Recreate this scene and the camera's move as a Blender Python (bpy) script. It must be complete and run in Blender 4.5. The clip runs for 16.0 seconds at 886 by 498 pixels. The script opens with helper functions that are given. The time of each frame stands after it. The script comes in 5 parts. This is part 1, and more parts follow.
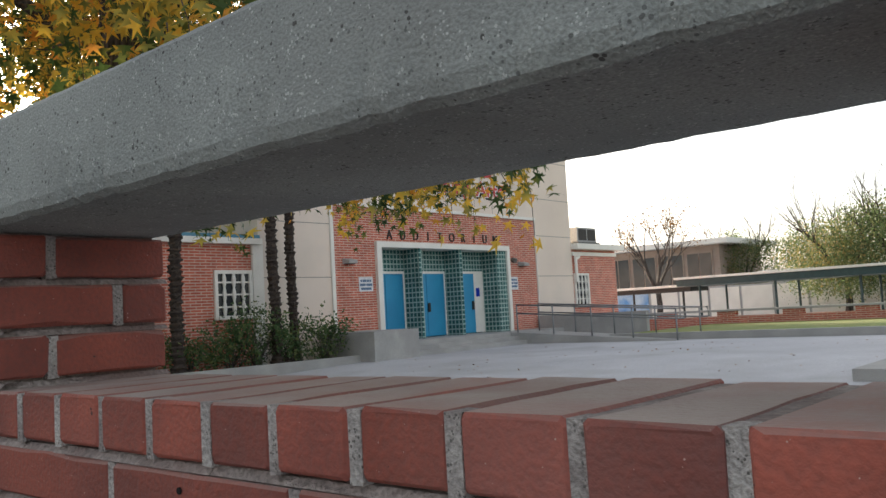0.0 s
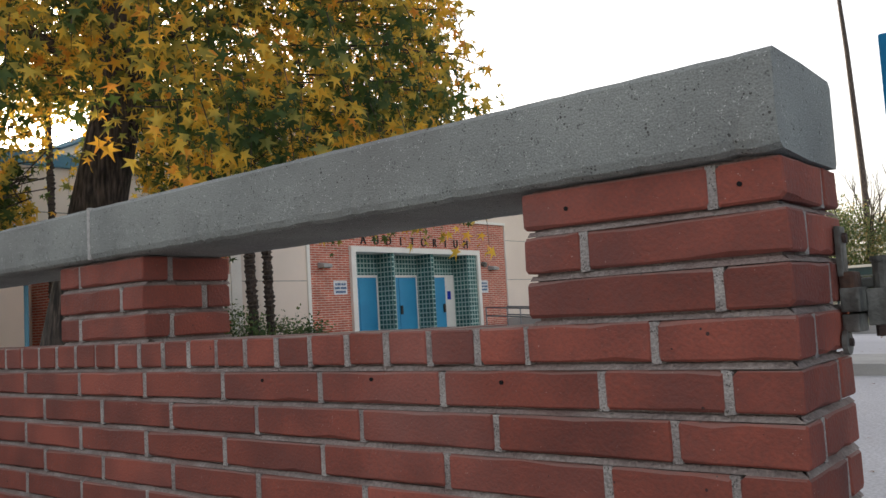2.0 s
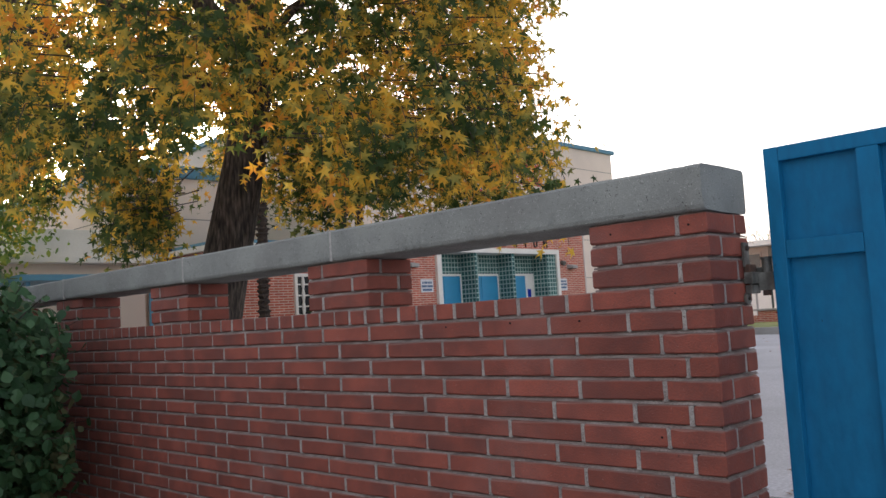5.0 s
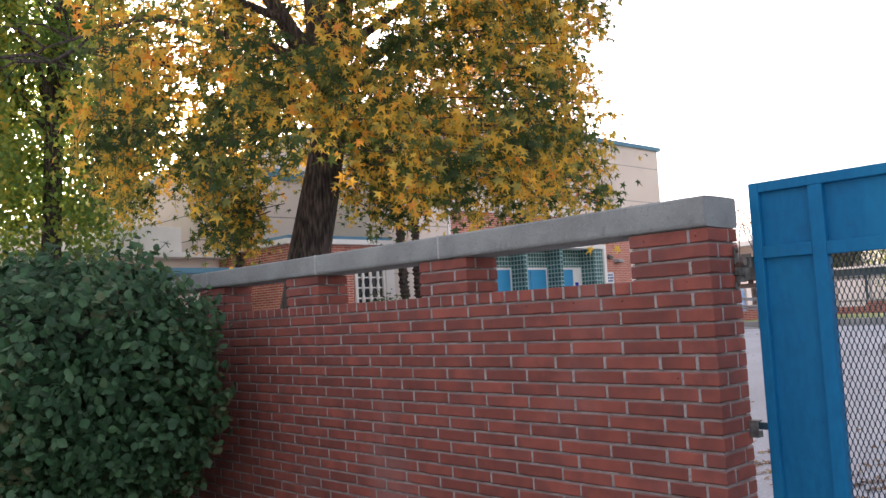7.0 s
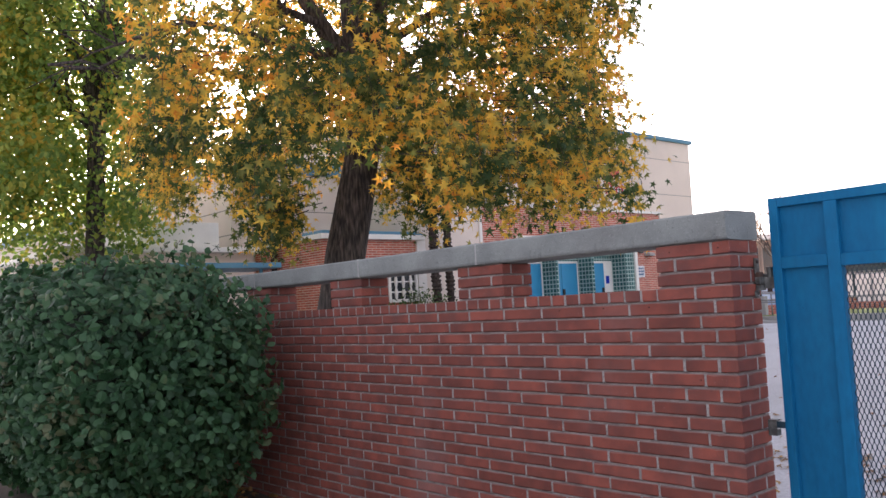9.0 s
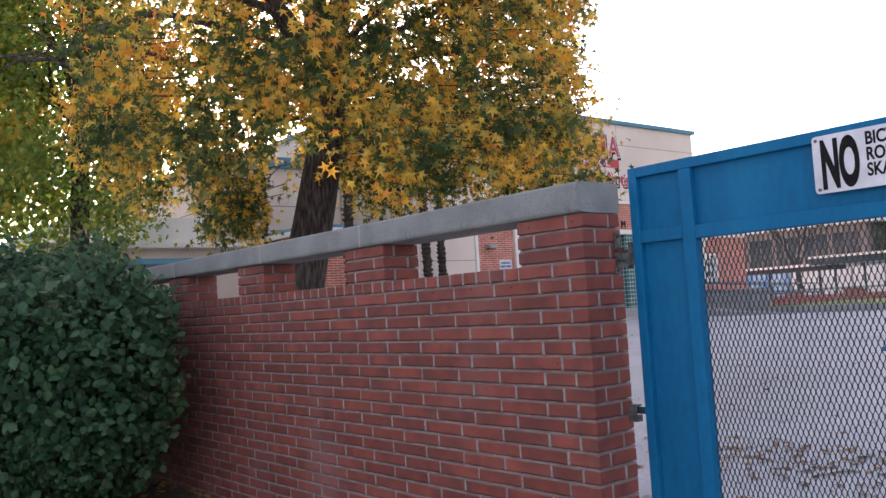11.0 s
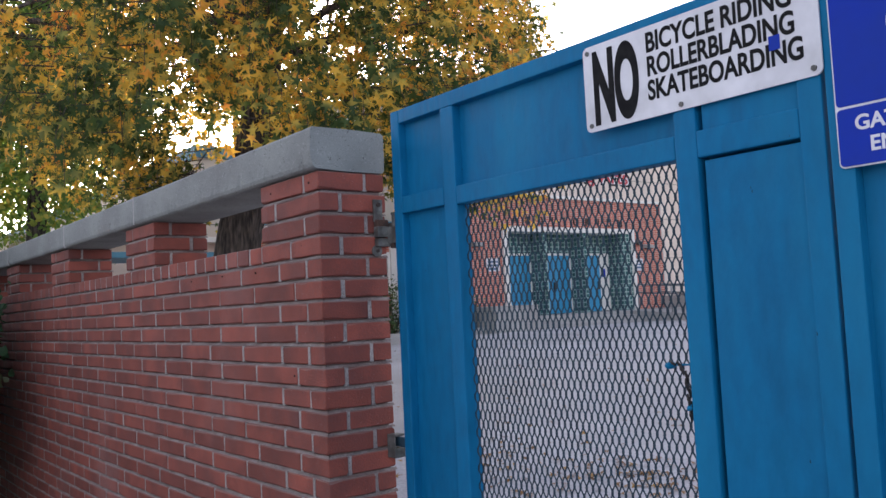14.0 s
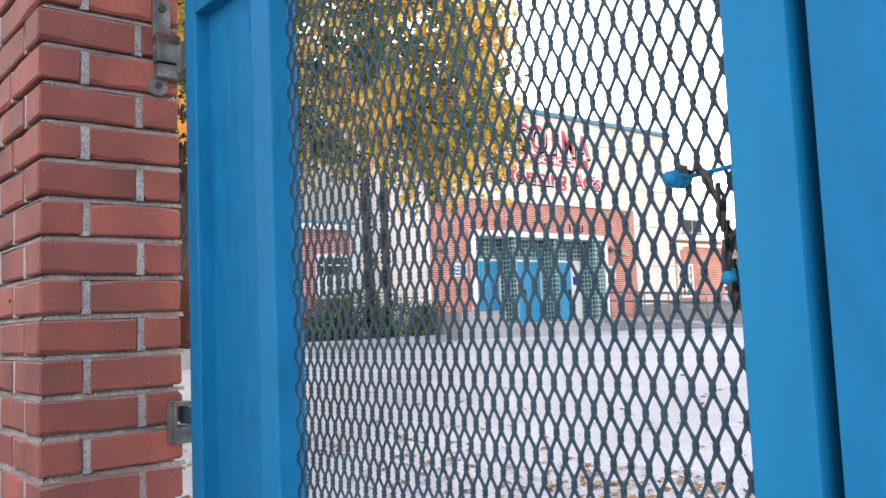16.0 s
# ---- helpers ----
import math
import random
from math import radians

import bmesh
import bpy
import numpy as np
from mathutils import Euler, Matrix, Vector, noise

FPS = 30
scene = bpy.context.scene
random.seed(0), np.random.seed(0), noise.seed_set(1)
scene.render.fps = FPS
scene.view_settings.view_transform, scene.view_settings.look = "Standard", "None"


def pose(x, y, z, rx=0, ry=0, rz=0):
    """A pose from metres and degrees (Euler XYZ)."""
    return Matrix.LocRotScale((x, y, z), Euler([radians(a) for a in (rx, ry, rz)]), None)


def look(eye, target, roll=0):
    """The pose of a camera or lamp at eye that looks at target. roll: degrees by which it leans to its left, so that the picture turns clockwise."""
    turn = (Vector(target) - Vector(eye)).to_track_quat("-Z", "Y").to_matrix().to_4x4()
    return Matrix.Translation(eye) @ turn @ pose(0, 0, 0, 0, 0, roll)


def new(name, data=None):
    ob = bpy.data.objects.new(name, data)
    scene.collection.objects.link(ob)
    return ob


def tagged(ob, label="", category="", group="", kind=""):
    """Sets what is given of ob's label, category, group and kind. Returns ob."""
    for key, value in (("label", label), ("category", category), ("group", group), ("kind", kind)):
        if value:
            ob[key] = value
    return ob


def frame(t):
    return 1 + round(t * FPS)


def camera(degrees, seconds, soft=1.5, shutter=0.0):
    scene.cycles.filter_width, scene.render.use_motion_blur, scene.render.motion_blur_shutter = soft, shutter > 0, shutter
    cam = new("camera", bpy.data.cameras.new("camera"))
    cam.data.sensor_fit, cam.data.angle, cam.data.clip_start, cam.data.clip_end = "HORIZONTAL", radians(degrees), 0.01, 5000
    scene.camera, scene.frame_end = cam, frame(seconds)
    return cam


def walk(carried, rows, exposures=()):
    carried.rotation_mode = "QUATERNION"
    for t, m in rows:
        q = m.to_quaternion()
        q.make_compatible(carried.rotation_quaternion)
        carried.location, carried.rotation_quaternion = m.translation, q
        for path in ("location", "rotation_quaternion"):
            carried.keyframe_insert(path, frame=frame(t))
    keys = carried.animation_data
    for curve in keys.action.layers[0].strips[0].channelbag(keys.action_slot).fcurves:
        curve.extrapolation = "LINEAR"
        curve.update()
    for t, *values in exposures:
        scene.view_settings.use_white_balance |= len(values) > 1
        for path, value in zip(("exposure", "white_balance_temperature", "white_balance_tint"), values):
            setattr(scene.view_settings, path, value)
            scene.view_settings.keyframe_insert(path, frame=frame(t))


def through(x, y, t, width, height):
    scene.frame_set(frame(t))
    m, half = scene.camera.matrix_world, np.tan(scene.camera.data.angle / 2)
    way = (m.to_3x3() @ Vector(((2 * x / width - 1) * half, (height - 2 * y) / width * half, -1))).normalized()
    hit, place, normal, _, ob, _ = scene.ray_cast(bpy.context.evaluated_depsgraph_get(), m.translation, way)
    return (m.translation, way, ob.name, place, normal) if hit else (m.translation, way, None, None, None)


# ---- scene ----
cam = camera(55.5, 16.0)
PATH = [
    (0, (-0.33, -0.46, 1.797), (-1.628, 1.054, 1.948), -3.2),
    (0.5, (-0.182, -0.645, 1.782), (-1.464, 0.882, 1.935), -3.2),
    (1, (-0.028, -0.793, 1.782), (-1.297, 0.745, 1.936), -3.1),
    (1.5, (0.161, -0.929, 1.759), (-1.096, 0.618, 1.915), -3.2),
    (2, (0.332, -1.131, 1.752), (-0.918, 0.422, 1.908), -3.3),
    (2.5, (0.463, -1.373, 1.747), (-0.788, 0.18, 1.907), -3.2),
    (3, (0.616, -1.536, 1.741), (-0.634, 0.017, 1.897), -3.1),
    (3.5, (0.796, -1.661, 1.724), (-0.484, -0.131, 1.88), -2.8),
    (4, (0.932, -1.83, 1.715), (-0.412, -0.358, 1.874), -2.5),
    (6.5, (1.655, -3.091, 1.609), (0.235, -1.692, 1.773), -3.7),
    (7, (1.904, -3.338, 1.617), (0.44, -1.984, 1.773), -3.1),
    (7.5, (1.982, -3.504, 1.675), (0.504, -2.166, 1.833), -3.6),
    (8, (2.041, -3.634, 1.709), (0.549, -2.311, 1.868), -3.7),
    (8.5, (2.078, -3.637, 1.707), (0.577, -2.324, 1.854), -3.2),
    (11, (2.456, -2.81, 1.57), (0.913, -1.545, 1.703), -3.5),
    (11.5, (2.575, -2.58, 1.617), (1.03, -1.318, 1.747), -3.4),
    (12, (2.607, -2.364, 1.596), (1.066, -1.096, 1.715), -3.8),
    (12.5, (2.664, -2.097, 1.576), (1.105, -0.851, 1.695), -3.7),
    (13, (2.633, -1.883, 1.57), (1.063, -0.65, 1.691), -3.6),
    (13.5, (2.519, -1.646, 1.561), (0.958, -0.403, 1.688), -3.4),
    (14, (2.337, -1.339, 1.482), (0.767, -0.107, 1.619), -2.8),
    (14.5, (2.062, -1.098, 1.413), (0.519, 0.167, 1.555), -2.8),
    (15, (1.845, -0.768, 1.297), (0.308, 0.503, 1.447), -2.9),
    (15.5, (1.727, -0.551, 1.24), (0.195, 0.725, 1.399), -2.4),
    (16, (1.568, -0.396, 1.205), (0.04, 0.883, 1.375), -2.4),
]
EXPOSURES = [(0, 1.52, 6750, 10), (0.6, 1.97, 6800, 14), (1.0, 2.03, 6900, 15), (1.5, 1.9, 6950, 14), (2, 1.5, 7000, 14), (3, 1.42, 7000, 14), (4, 1.43, 6900, 15), (6.5, 1.87, 6700, 22), (8.5, 1.93, 6600, 24), (11, 1.8, 6350, 26), (12, 1.66, 6300, 26), (13.3, 1.53, 6200, 25), (14, 1.82, 6200, 22), (14.6, 2.43, 6250, 20), (15.2, 2.87, 6550, 18), (16, 2.93, 6700, 17)]
walk(cam, [(t, look(eye, target, roll)) for t, eye, target, roll in PATH],
     exposures=EXPOSURES)

# ---- light ----
SUN_AZ, SUN_EL = 66.0, 11.0          # degrees left of +y, degrees up
world = bpy.data.worlds.new("sky")
scene.world = world
world.use_nodes = True
wn, wl = world.node_tree.nodes, world.node_tree.links
sky = wn.new("ShaderNodeTexSky")
sky.sky_type, sky.sun_disc = "NISHITA", False
sky.sun_elevation, sky.sun_rotation = radians(SUN_EL), radians(-SUN_AZ)
sky.dust_density, sky.air_density, sky.ozone_density = 3.0, 1.0, 2.0
haze = wn.new("ShaderNodeHueSaturation")
haze.inputs["Saturation"].default_value = 0.38
wl.new(sky.outputs[0], haze.inputs["Color"])
wl.new(haze.outputs[0], wn["Background"].inputs[0])
wn["Background"].inputs[1].default_value = 0.15
sun_data = bpy.data.lights.new("sun", "SUN")
sun_data.energy, sun_data.angle, sun_data.color = 4.0, radians(3.0), (1.0, 0.86, 0.66)
sun = new("sun", sun_data)
to_sun = Vector((-math.sin(radians(SUN_AZ)) * math.cos(radians(SUN_EL)), math.cos(radians(SUN_AZ)) * math.cos(radians(SUN_EL)), math.sin(radians(SUN_EL))))
sun.matrix_world = look(to_sun * 80, (0, 0, 0))
scene.view_settings.exposure = 0.0


# ---- materials ----
def surf(name, c1, c2, scale=4.0, rough=0.8, metal=0.0, bump=0.25, fine=60.0, vary=0.0, grime=None, gscale=1.2, pits=0.0, island=False, stretch=(1, 1, 1), grain=0.25, spec=0.5, specks=None, dust=None, bloom=None):
    """A surface of two base colours blended by a coarse noise, with fine grain, relief, optional stains and pits."""
    m = bpy.data.materials.new(name)
    m.use_nodes = True
    n, l = m.node_tree.nodes, m.node_tree.links
    b = n["Principled BSDF"]
    tc = n.new("ShaderNodeTexCoord")
    src = tc.outputs["Object"]
    rnd = None
    if vary and not island:
        rnd = n.new("ShaderNodeObjectInfo").outputs["Random"]
        off = n.new("ShaderNodeVectorMath"); off.operation = "MULTIPLY_ADD"
        cx = n.new("ShaderNodeCombineXYZ")
        for k in range(3):
            l.new(rnd, cx.inputs[k])
        off.inputs[1].default_value = (31.0, 17.0, 23.0)
        l.new(cx.outputs[0], off.inputs[0]); l.new(src, off.inputs[2])
        src = off.outputs[0]
    if island:
        rnd = n.new("ShaderNodeNewGeometry").outputs["Random Per Island"]
    mp = n.new("ShaderNodeMapping")
    mp.inputs["Scale"].default_value = stretch
    l.new(src, mp.inputs[0])
    src = mp.outputs[0]

    def tex(s, detail=4.0):
        t = n.new("ShaderNodeTexNoise")
        t.inputs["Scale"].default_value, t.inputs["Detail"].default_value = s, detail
        l.new(src, t.inputs["Vector"])
        return t.outputs[0]

    def ramp(fac, a, bb, lo=0.35, hi=0.65):
        r = n.new("ShaderNodeMapRange")
        r.inputs[1].default_value, r.inputs[2].default_value = lo, hi
        r.inputs[3].default_value, r.inputs[4].default_value = a, bb
        l.new(fac, r.inputs[0])
        return r.outputs[0]

    def mix(fac, a, bb, mode="MIX"):
        x = n.new("ShaderNodeMix"); x.data_type, x.blend_type = "RGBA", mode
        for val, sock in ((fac, x.inputs[0]), (a, x.inputs[6]), (bb, x.inputs[7])):
            if isinstance(val, (int, float)):
                sock.default_value = val
            elif isinstance(val, tuple):
                sock.default_value = (*val, 1)
            else:
                l.new(val, sock)
        return x.outputs[2]

    def grey(v):
        c = n.new("ShaderNodeCombineColor")
        for k in range(3):
            l.new(v, c.inputs[k])
        return c.outputs[0]

    col = mix(ramp(tex(scale), 0, 1), c1, c2)
    fine_n = tex(fine, 3.0)
    col = mix(1.0, col, grey(ramp(fine_n, 1 - grain, 1 + grain * 0.6, 0.3, 0.7)), "MULTIPLY")
    if rnd is not None and vary:
        col = mix(1.0, col, grey(ramp(rnd, 1 - vary, 1 + vary, 0, 1)), "MULTIPLY")
    if grime:
        col = mix(ramp(tex(gscale, 6.0), 0.0, 0.75, 0.5, 0.75), col, grime)
    height = fine_n
    if pits:
        v = n.new("ShaderNodeTexVoronoi")
        v.inputs["Scale"].default_value = 125.0
        l.new(src, v.inputs["Vector"])
        gate_n = ramp(tex(31.0), 0.0, pits, 0.50, 0.68)
        d = n.new("ShaderNodeMath"); d.operation = "LESS_THAN"
        l.new(v.outputs["Distance"], d.inputs[0]); l.new(gate_n, d.inputs[1])
        col = mix(d.outputs[0], col, (0.07, 0.07, 0.065))
        sub = n.new("ShaderNodeMath"); sub.operation = "SUBTRACT"
        l.new(fine_n, sub.inputs[0]); l.new(d.outputs[0], sub.inputs[1])
        height = sub.outputs[0]
    if specks:
        for sc, rad, lo, c in specks:
            v = n.new("ShaderNodeTexVoronoi")
            v.inputs["Scale"].default_value = sc
            l.new(src, v.inputs["Vector"])
            d = n.new("ShaderNodeMath"); d.operation = "LESS_THAN"
            l.new(v.outputs["Distance"], d.inputs[0]); l.new(ramp(tex(sc * 0.37), 0.0, rad, lo, lo + 0.14), d.inputs[1])
            col = mix(d.outputs[0], col, c)
    if bloom:
        # pale lime bloom that runs over neighbouring bricks
        wide = n.new("ShaderNodeTexNoise")
        wide.inputs["Scale"].default_value, wide.inputs["Detail"].default_value = 1.15, 5.0
        l.new(n.new("ShaderNodeNewGeometry").outputs["Position"], wide.inputs["Vector"])
        col = mix(ramp(wide.outputs[0], 0.0, 0.4, 0.54, 0.74), col, bloom)
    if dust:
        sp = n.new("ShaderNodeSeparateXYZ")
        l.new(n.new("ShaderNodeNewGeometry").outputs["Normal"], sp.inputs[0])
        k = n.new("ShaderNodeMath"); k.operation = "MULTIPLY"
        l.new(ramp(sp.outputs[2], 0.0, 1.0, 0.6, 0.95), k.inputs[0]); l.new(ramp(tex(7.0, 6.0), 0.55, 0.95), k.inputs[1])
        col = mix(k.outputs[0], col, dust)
    l.new(col, b.inputs["Base Color"])
    l.new(ramp(fine_n, max(rough - 0.12, 0.05), min(rough + 0.1, 1.0)), b.inputs["Roughness"])
    b.inputs["Metallic"].default_value = metal
    b.inputs["Specular IOR Level"].default_value = spec
    if bump:
        bp = n.new("ShaderNodeBump")
        bp.inputs["Strength"].default_value, bp.inputs["Distance"].default_value = bump, 0.01
        l.new(height, bp.inputs["Height"]); l.new(bp.outputs[0], b.inputs["Normal"])
    return m


def masonry(name, cols, mortar, width, height, axis, joint=0.012, bump=0.4, offset=0.5):
    """Far brickwork or tiling, laid in the plane x (axis 0), y (axis 1) or both (axis 2)."""
    m = bpy.data.materials.new(name)
    m.use_nodes = True
    n, l = m.node_tree.nodes, m.node_tree.links
    b = n["Principled BSDF"]
    tc = n.new("ShaderNodeTexCoord")
    sp, cb = n.new("ShaderNodeSeparateXYZ"), n.new("ShaderNodeCombineXYZ")
    l.new(tc.outputs["Object"], sp.inputs[0])
    across = sp.outputs[1 - axis] if axis < 2 else None
    if across is None:
        both = n.new("ShaderNodeMath"); both.operation = "ADD"
        l.new(sp.outputs[0], both.inputs[0]); l.new(sp.outputs[1], both.inputs[1])
        across = both.outputs[0]
    l.new(across, cb.inputs[0]); l.new(sp.outputs[2], cb.inputs[1])
    t = n.new("ShaderNodeTexBrick")
    t.offset = offset
    t.inputs["Color1"].default_value, t.inputs["Color2"].default_value = (*cols[0], 1), (*cols[1], 1)
    t.inputs["Mortar"].default_value = (*mortar, 1)
    t.inputs["Scale"].default_value, t.inputs["Mortar Size"].default_value = 1.0, joint
    t.inputs["Brick Width"].default_value, t.inputs["Row Height"].default_value = width, height
    l.new(cb.outputs[0], t.inputs["Vector"])
    ns = n.new("ShaderNodeTexNoise"); ns.inputs["Scale"].default_value = 2.5; ns.inputs["Detail"].default_value = 6
    l.new(tc.outputs["Object"], ns.inputs["Vector"])
    x = n.new("ShaderNodeMix"); x.data_type, x.blend_type = "RGBA", "MULTIPLY"
    x.inputs[0].default_value = 0.6
    l.new(t.outputs[0], x.inputs[6]); l.new(ns.outputs[0], x.inputs[7])
    br = n.new("ShaderNodeMix"); br.data_type, br.blend_type = "RGBA", "MULTIPLY"
    br.inputs[0].default_value, br.inputs[7].default_value = 1.0, (1.35, 1.35, 1.35, 1)
    l.new(x.outputs[2], br.inputs[6]); l.new(br.outputs[2], b.inputs["Base Color"])
    b.inputs["Roughness"].default_value = 0.8
    bp = n.new("ShaderNodeBump"); bp.inputs["Strength"].default_value, bp.inputs["Distance"].default_value, bp.invert = bump, 0.01, True
    l.new(t.outputs["Fac"], bp.inputs["Height"]); l.new(bp.outputs[0], b.inputs["Normal"])
    return m


def foliage(name, stops, patch=0.6, shift=0.5, through=0.35, spec=0.35, own=1.0, sprig=None):
    """Leaves: each leaf takes its own colour from the stops, moved by broad patches in the crown."""
    m = bpy.data.materials.new(name)
    m.use_nodes = True
    n, l = m.node_tree.nodes, m.node_tree.links
    b, out = n["Principled BSDF"], n["Material Output"]
    tc, geo = n.new("ShaderNodeTexCoord"), n.new("ShaderNodeNewGeometry")
    ns = n.new("ShaderNodeTexNoise"); ns.inputs["Scale"].default_value = patch; ns.inputs["Detail"].default_value = 3
    l.new(tc.outputs["Object"], ns.inputs["Vector"])
    mr = n.new("ShaderNodeMapRange")
    mr.inputs[1].default_value, mr.inputs[2].default_value, mr.inputs[3].default_value, mr.inputs[4].default_value = 0.3, 0.7, -shift, shift
    l.new(ns.outputs[0], mr.inputs[0])
    one = n.new("ShaderNodeMapRange")
    one.inputs[3].default_value, one.inputs[4].default_value = 0.5 - own / 2, 0.5 + own / 2
    l.new(geo.outputs["Random Per Island"], one.inputs[0])
    add = n.new("ShaderNodeMath"); add.operation = "ADD"
    l.new(mr.outputs[0], add.inputs[0]); l.new(one.outputs[0], add.inputs[1])
    if sprig:
        # whole sprigs turn together
        n2 = n.new("ShaderNodeTexNoise"); n2.inputs["Scale"].default_value = sprig[0]; n2.inputs["Detail"].default_value = 1
        l.new(tc.outputs["Object"], n2.inputs["Vector"])
        m2 = n.new("ShaderNodeMapRange")
        m2.inputs[1].default_value, m2.inputs[2].default_value, m2.inputs[3].default_value, m2.inputs[4].default_value = 0.3, 0.7, -sprig[1], sprig[1]
        l.new(n2.outputs[0], m2.inputs[0])
        both = n.new("ShaderNodeMath"); both.operation = "ADD"
        l.new(add.outputs[0], both.inputs[0]); l.new(m2.outputs[0], both.inputs[1])
        add = both
    cr = n.new("ShaderNodeValToRGB")
    while len(cr.color_ramp.elements) < len(stops):
        cr.color_ramp.elements.new(0.5)
    for e, (p, c) in zip(cr.color_ramp.elements, stops):
        e.position, e.color = p, (*c, 1)
    l.new(add.outputs[0], cr.inputs[0])
    l.new(cr.outputs[0], b.inputs["Base Color"])
    b.inputs["Roughness"].default_value, b.inputs["Specular IOR Level"].default_value = 0.55, spec
    tr, mx = n.new("ShaderNodeBsdfTranslucent"), n.new("ShaderNodeMixShader")
    l.new(cr.outputs[0], tr.inputs[0])
    mx.inputs[0].default_value = through
    l.new(b.outputs[0], mx.inputs[1]); l.new(tr.outputs[0], mx.inputs[2]); l.new(mx.outputs[0], out.inputs[0])
    return m


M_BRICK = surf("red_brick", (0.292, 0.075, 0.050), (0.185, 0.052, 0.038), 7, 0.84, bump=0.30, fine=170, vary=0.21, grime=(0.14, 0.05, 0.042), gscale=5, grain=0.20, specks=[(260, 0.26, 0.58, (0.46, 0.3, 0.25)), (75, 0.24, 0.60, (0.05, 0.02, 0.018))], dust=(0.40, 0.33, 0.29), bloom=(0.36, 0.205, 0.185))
M_BRICKI = surf("red_brick_joined", (0.292, 0.075, 0.050), (0.185, 0.052, 0.038), 7, 0.84, bump=0.30, fine=170, vary=0.22, island=True, grain=0.25, bloom=(0.36, 0.205, 0.185))
M_MORTAR = surf("mortar", (0.37, 0.315, 0.285), (0.22, 0.172, 0.157), 12, 0.95, bump=0.7, fine=160, grime=(0.25, 0.16, 0.135), gscale=6, grain=0.35)
M_HEAD = surf("pale_sandy_mortar", (0.46, 0.43, 0.40), (0.27, 0.235, 0.22), 14, 0.95, bump=0.7, fine=260, grain=0.35, specks=[(260, 0.36, 0.45, (0.12, 0.11, 0.10))])
M_CONC = surf("cast_concrete", (0.305, 0.325, 0.306), (0.235, 0.252, 0.24), 4.0, 0.92, bump=0.4, fine=330, pits=0.30, specks=[(260, 0.36, 0.5, (0.43, 0.44, 0.42)), (190, 0.34, 0.5, (0.13, 0.135, 0.13))], grain=0.3, grime=(0.2, 0.2, 0.19), gscale=2.0)
M_CONC2 = surf("pale_concrete", (0.42, 0.41, 0.39), (0.34, 0.335, 0.32), 1.5, 0.92, bump=0.3, fine=90, grime=(0.27, 0.26, 0.25), gscale=0.9)
M_PAVE = surf("plaza_concrete", (0.54, 0.54, 0.56), (0.44, 0.44, 0.46), 0.35, 0.9, bump=0.2, fine=40, grime=(0.33, 0.33, 0.33), gscale=0.5)
M_SOIL = surf("bare_soil", (0.09, 0.065, 0.045), (0.05, 0.04, 0.03), 2.0, 1.0, bump=0.8, fine=30)
M_GRASS = surf("lawn_grass", (0.14, 0.2, 0.04), (0.24, 0.24, 0.06), 0.6, 0.95, bump=0.8, fine=40)
M_STUCCO = surf("cream_stucco", (0.80, 0.68, 0.58), (0.74, 0.62, 0.53), 0.5, 0.95, bump=0.15, fine=60, grain=0.08, grime=(0.58, 0.52, 0.45), gscale=0.35)
M_TRIM = surf("white_paint", (0.82, 0.79, 0.73), (0.75, 0.72, 0.66), 1.5, 0.6, bump=0.05, fine=30, grain=0.06)
M_JOINT = surf("stucco_joint", (0.3, 0.27, 0.23), (0.25, 0.23, 0.2), 3, 0.95, bump=0.0)
M_BLUE = surf("blue_gate_paint", (0.001, 0.152, 0.318), (0.001, 0.128, 0.273), 2.2, 0.5, bump=0.28, fine=34, grain=0.14, grime=(0.006, 0.19, 0.345), gscale=3.0, spec=0.14, stretch=(1, 1, 0.35), specks=[(60, 0.16, 0.6, (0.008, 0.05, 0.09))])
M_BLUE2 = surf("blue_door_paint", (0.03, 0.30, 0.52), (0.025, 0.26, 0.47), 1.0, 0.45, bump=0.05, fine=20, grain=0.06)
M_FASCIA = surf("teal_fascia_paint", (0.08, 0.24, 0.33), (0.06, 0.2, 0.29), 1.0, 0.5, bump=0.05, fine=20, grain=0.08)
M_GALV = surf("galvanised_steel", (0.20, 0.205, 0.19), (0.085, 0.088, 0.08), 26, 0.6, metal=0.25, bump=0.3, fine=90, grime=(0.07, 0.05, 0.04), gscale=18)
M_RAIL = surf("grey_steel_rail", (0.28, 0.29, 0.3), (0.22, 0.23, 0.24), 8, 0.45, metal=0.6, bump=0.05, fine=50)
M_MESHP = surf("painted_mesh_steel", (0.030, 0.062, 0.084), (0.018, 0.040, 0.058), 10, 0.55, bump=0.1, fine=60, spec=0.22)
M_RUST = surf("rusty_iron", (0.05, 0.035, 0.03), (0.09, 0.05, 0.035), 30, 0.9, bump=0.3, fine=120)
M_DARK = surf("dark_metal", (0.05, 0.045, 0.042), (0.035, 0.033, 0.03), 8, 0.6, metal=0.3, bump=0.05)
M_WHITE = surf("white_sign_face", (0.74, 0.74, 0.76), (0.64, 0.64, 0.66), 6, 0.5, bump=0.04, fine=30, grain=0.06, grime=(0.5, 0.5, 0.5), gscale=9, spec=0.3)
M_BLACK = surf("black_print", (0.012, 0.012, 0.013), (0.02, 0.02, 0.02), 40, 0.8, bump=0.0, spec=0.08)
M_SBLUE = surf("blue_sign_face", (0.008, 0.034, 0.37), (0.010, 0.038, 0.32), 4, 0.5, bump=0.02, fine=30, grain=0.05, spec=0.14)
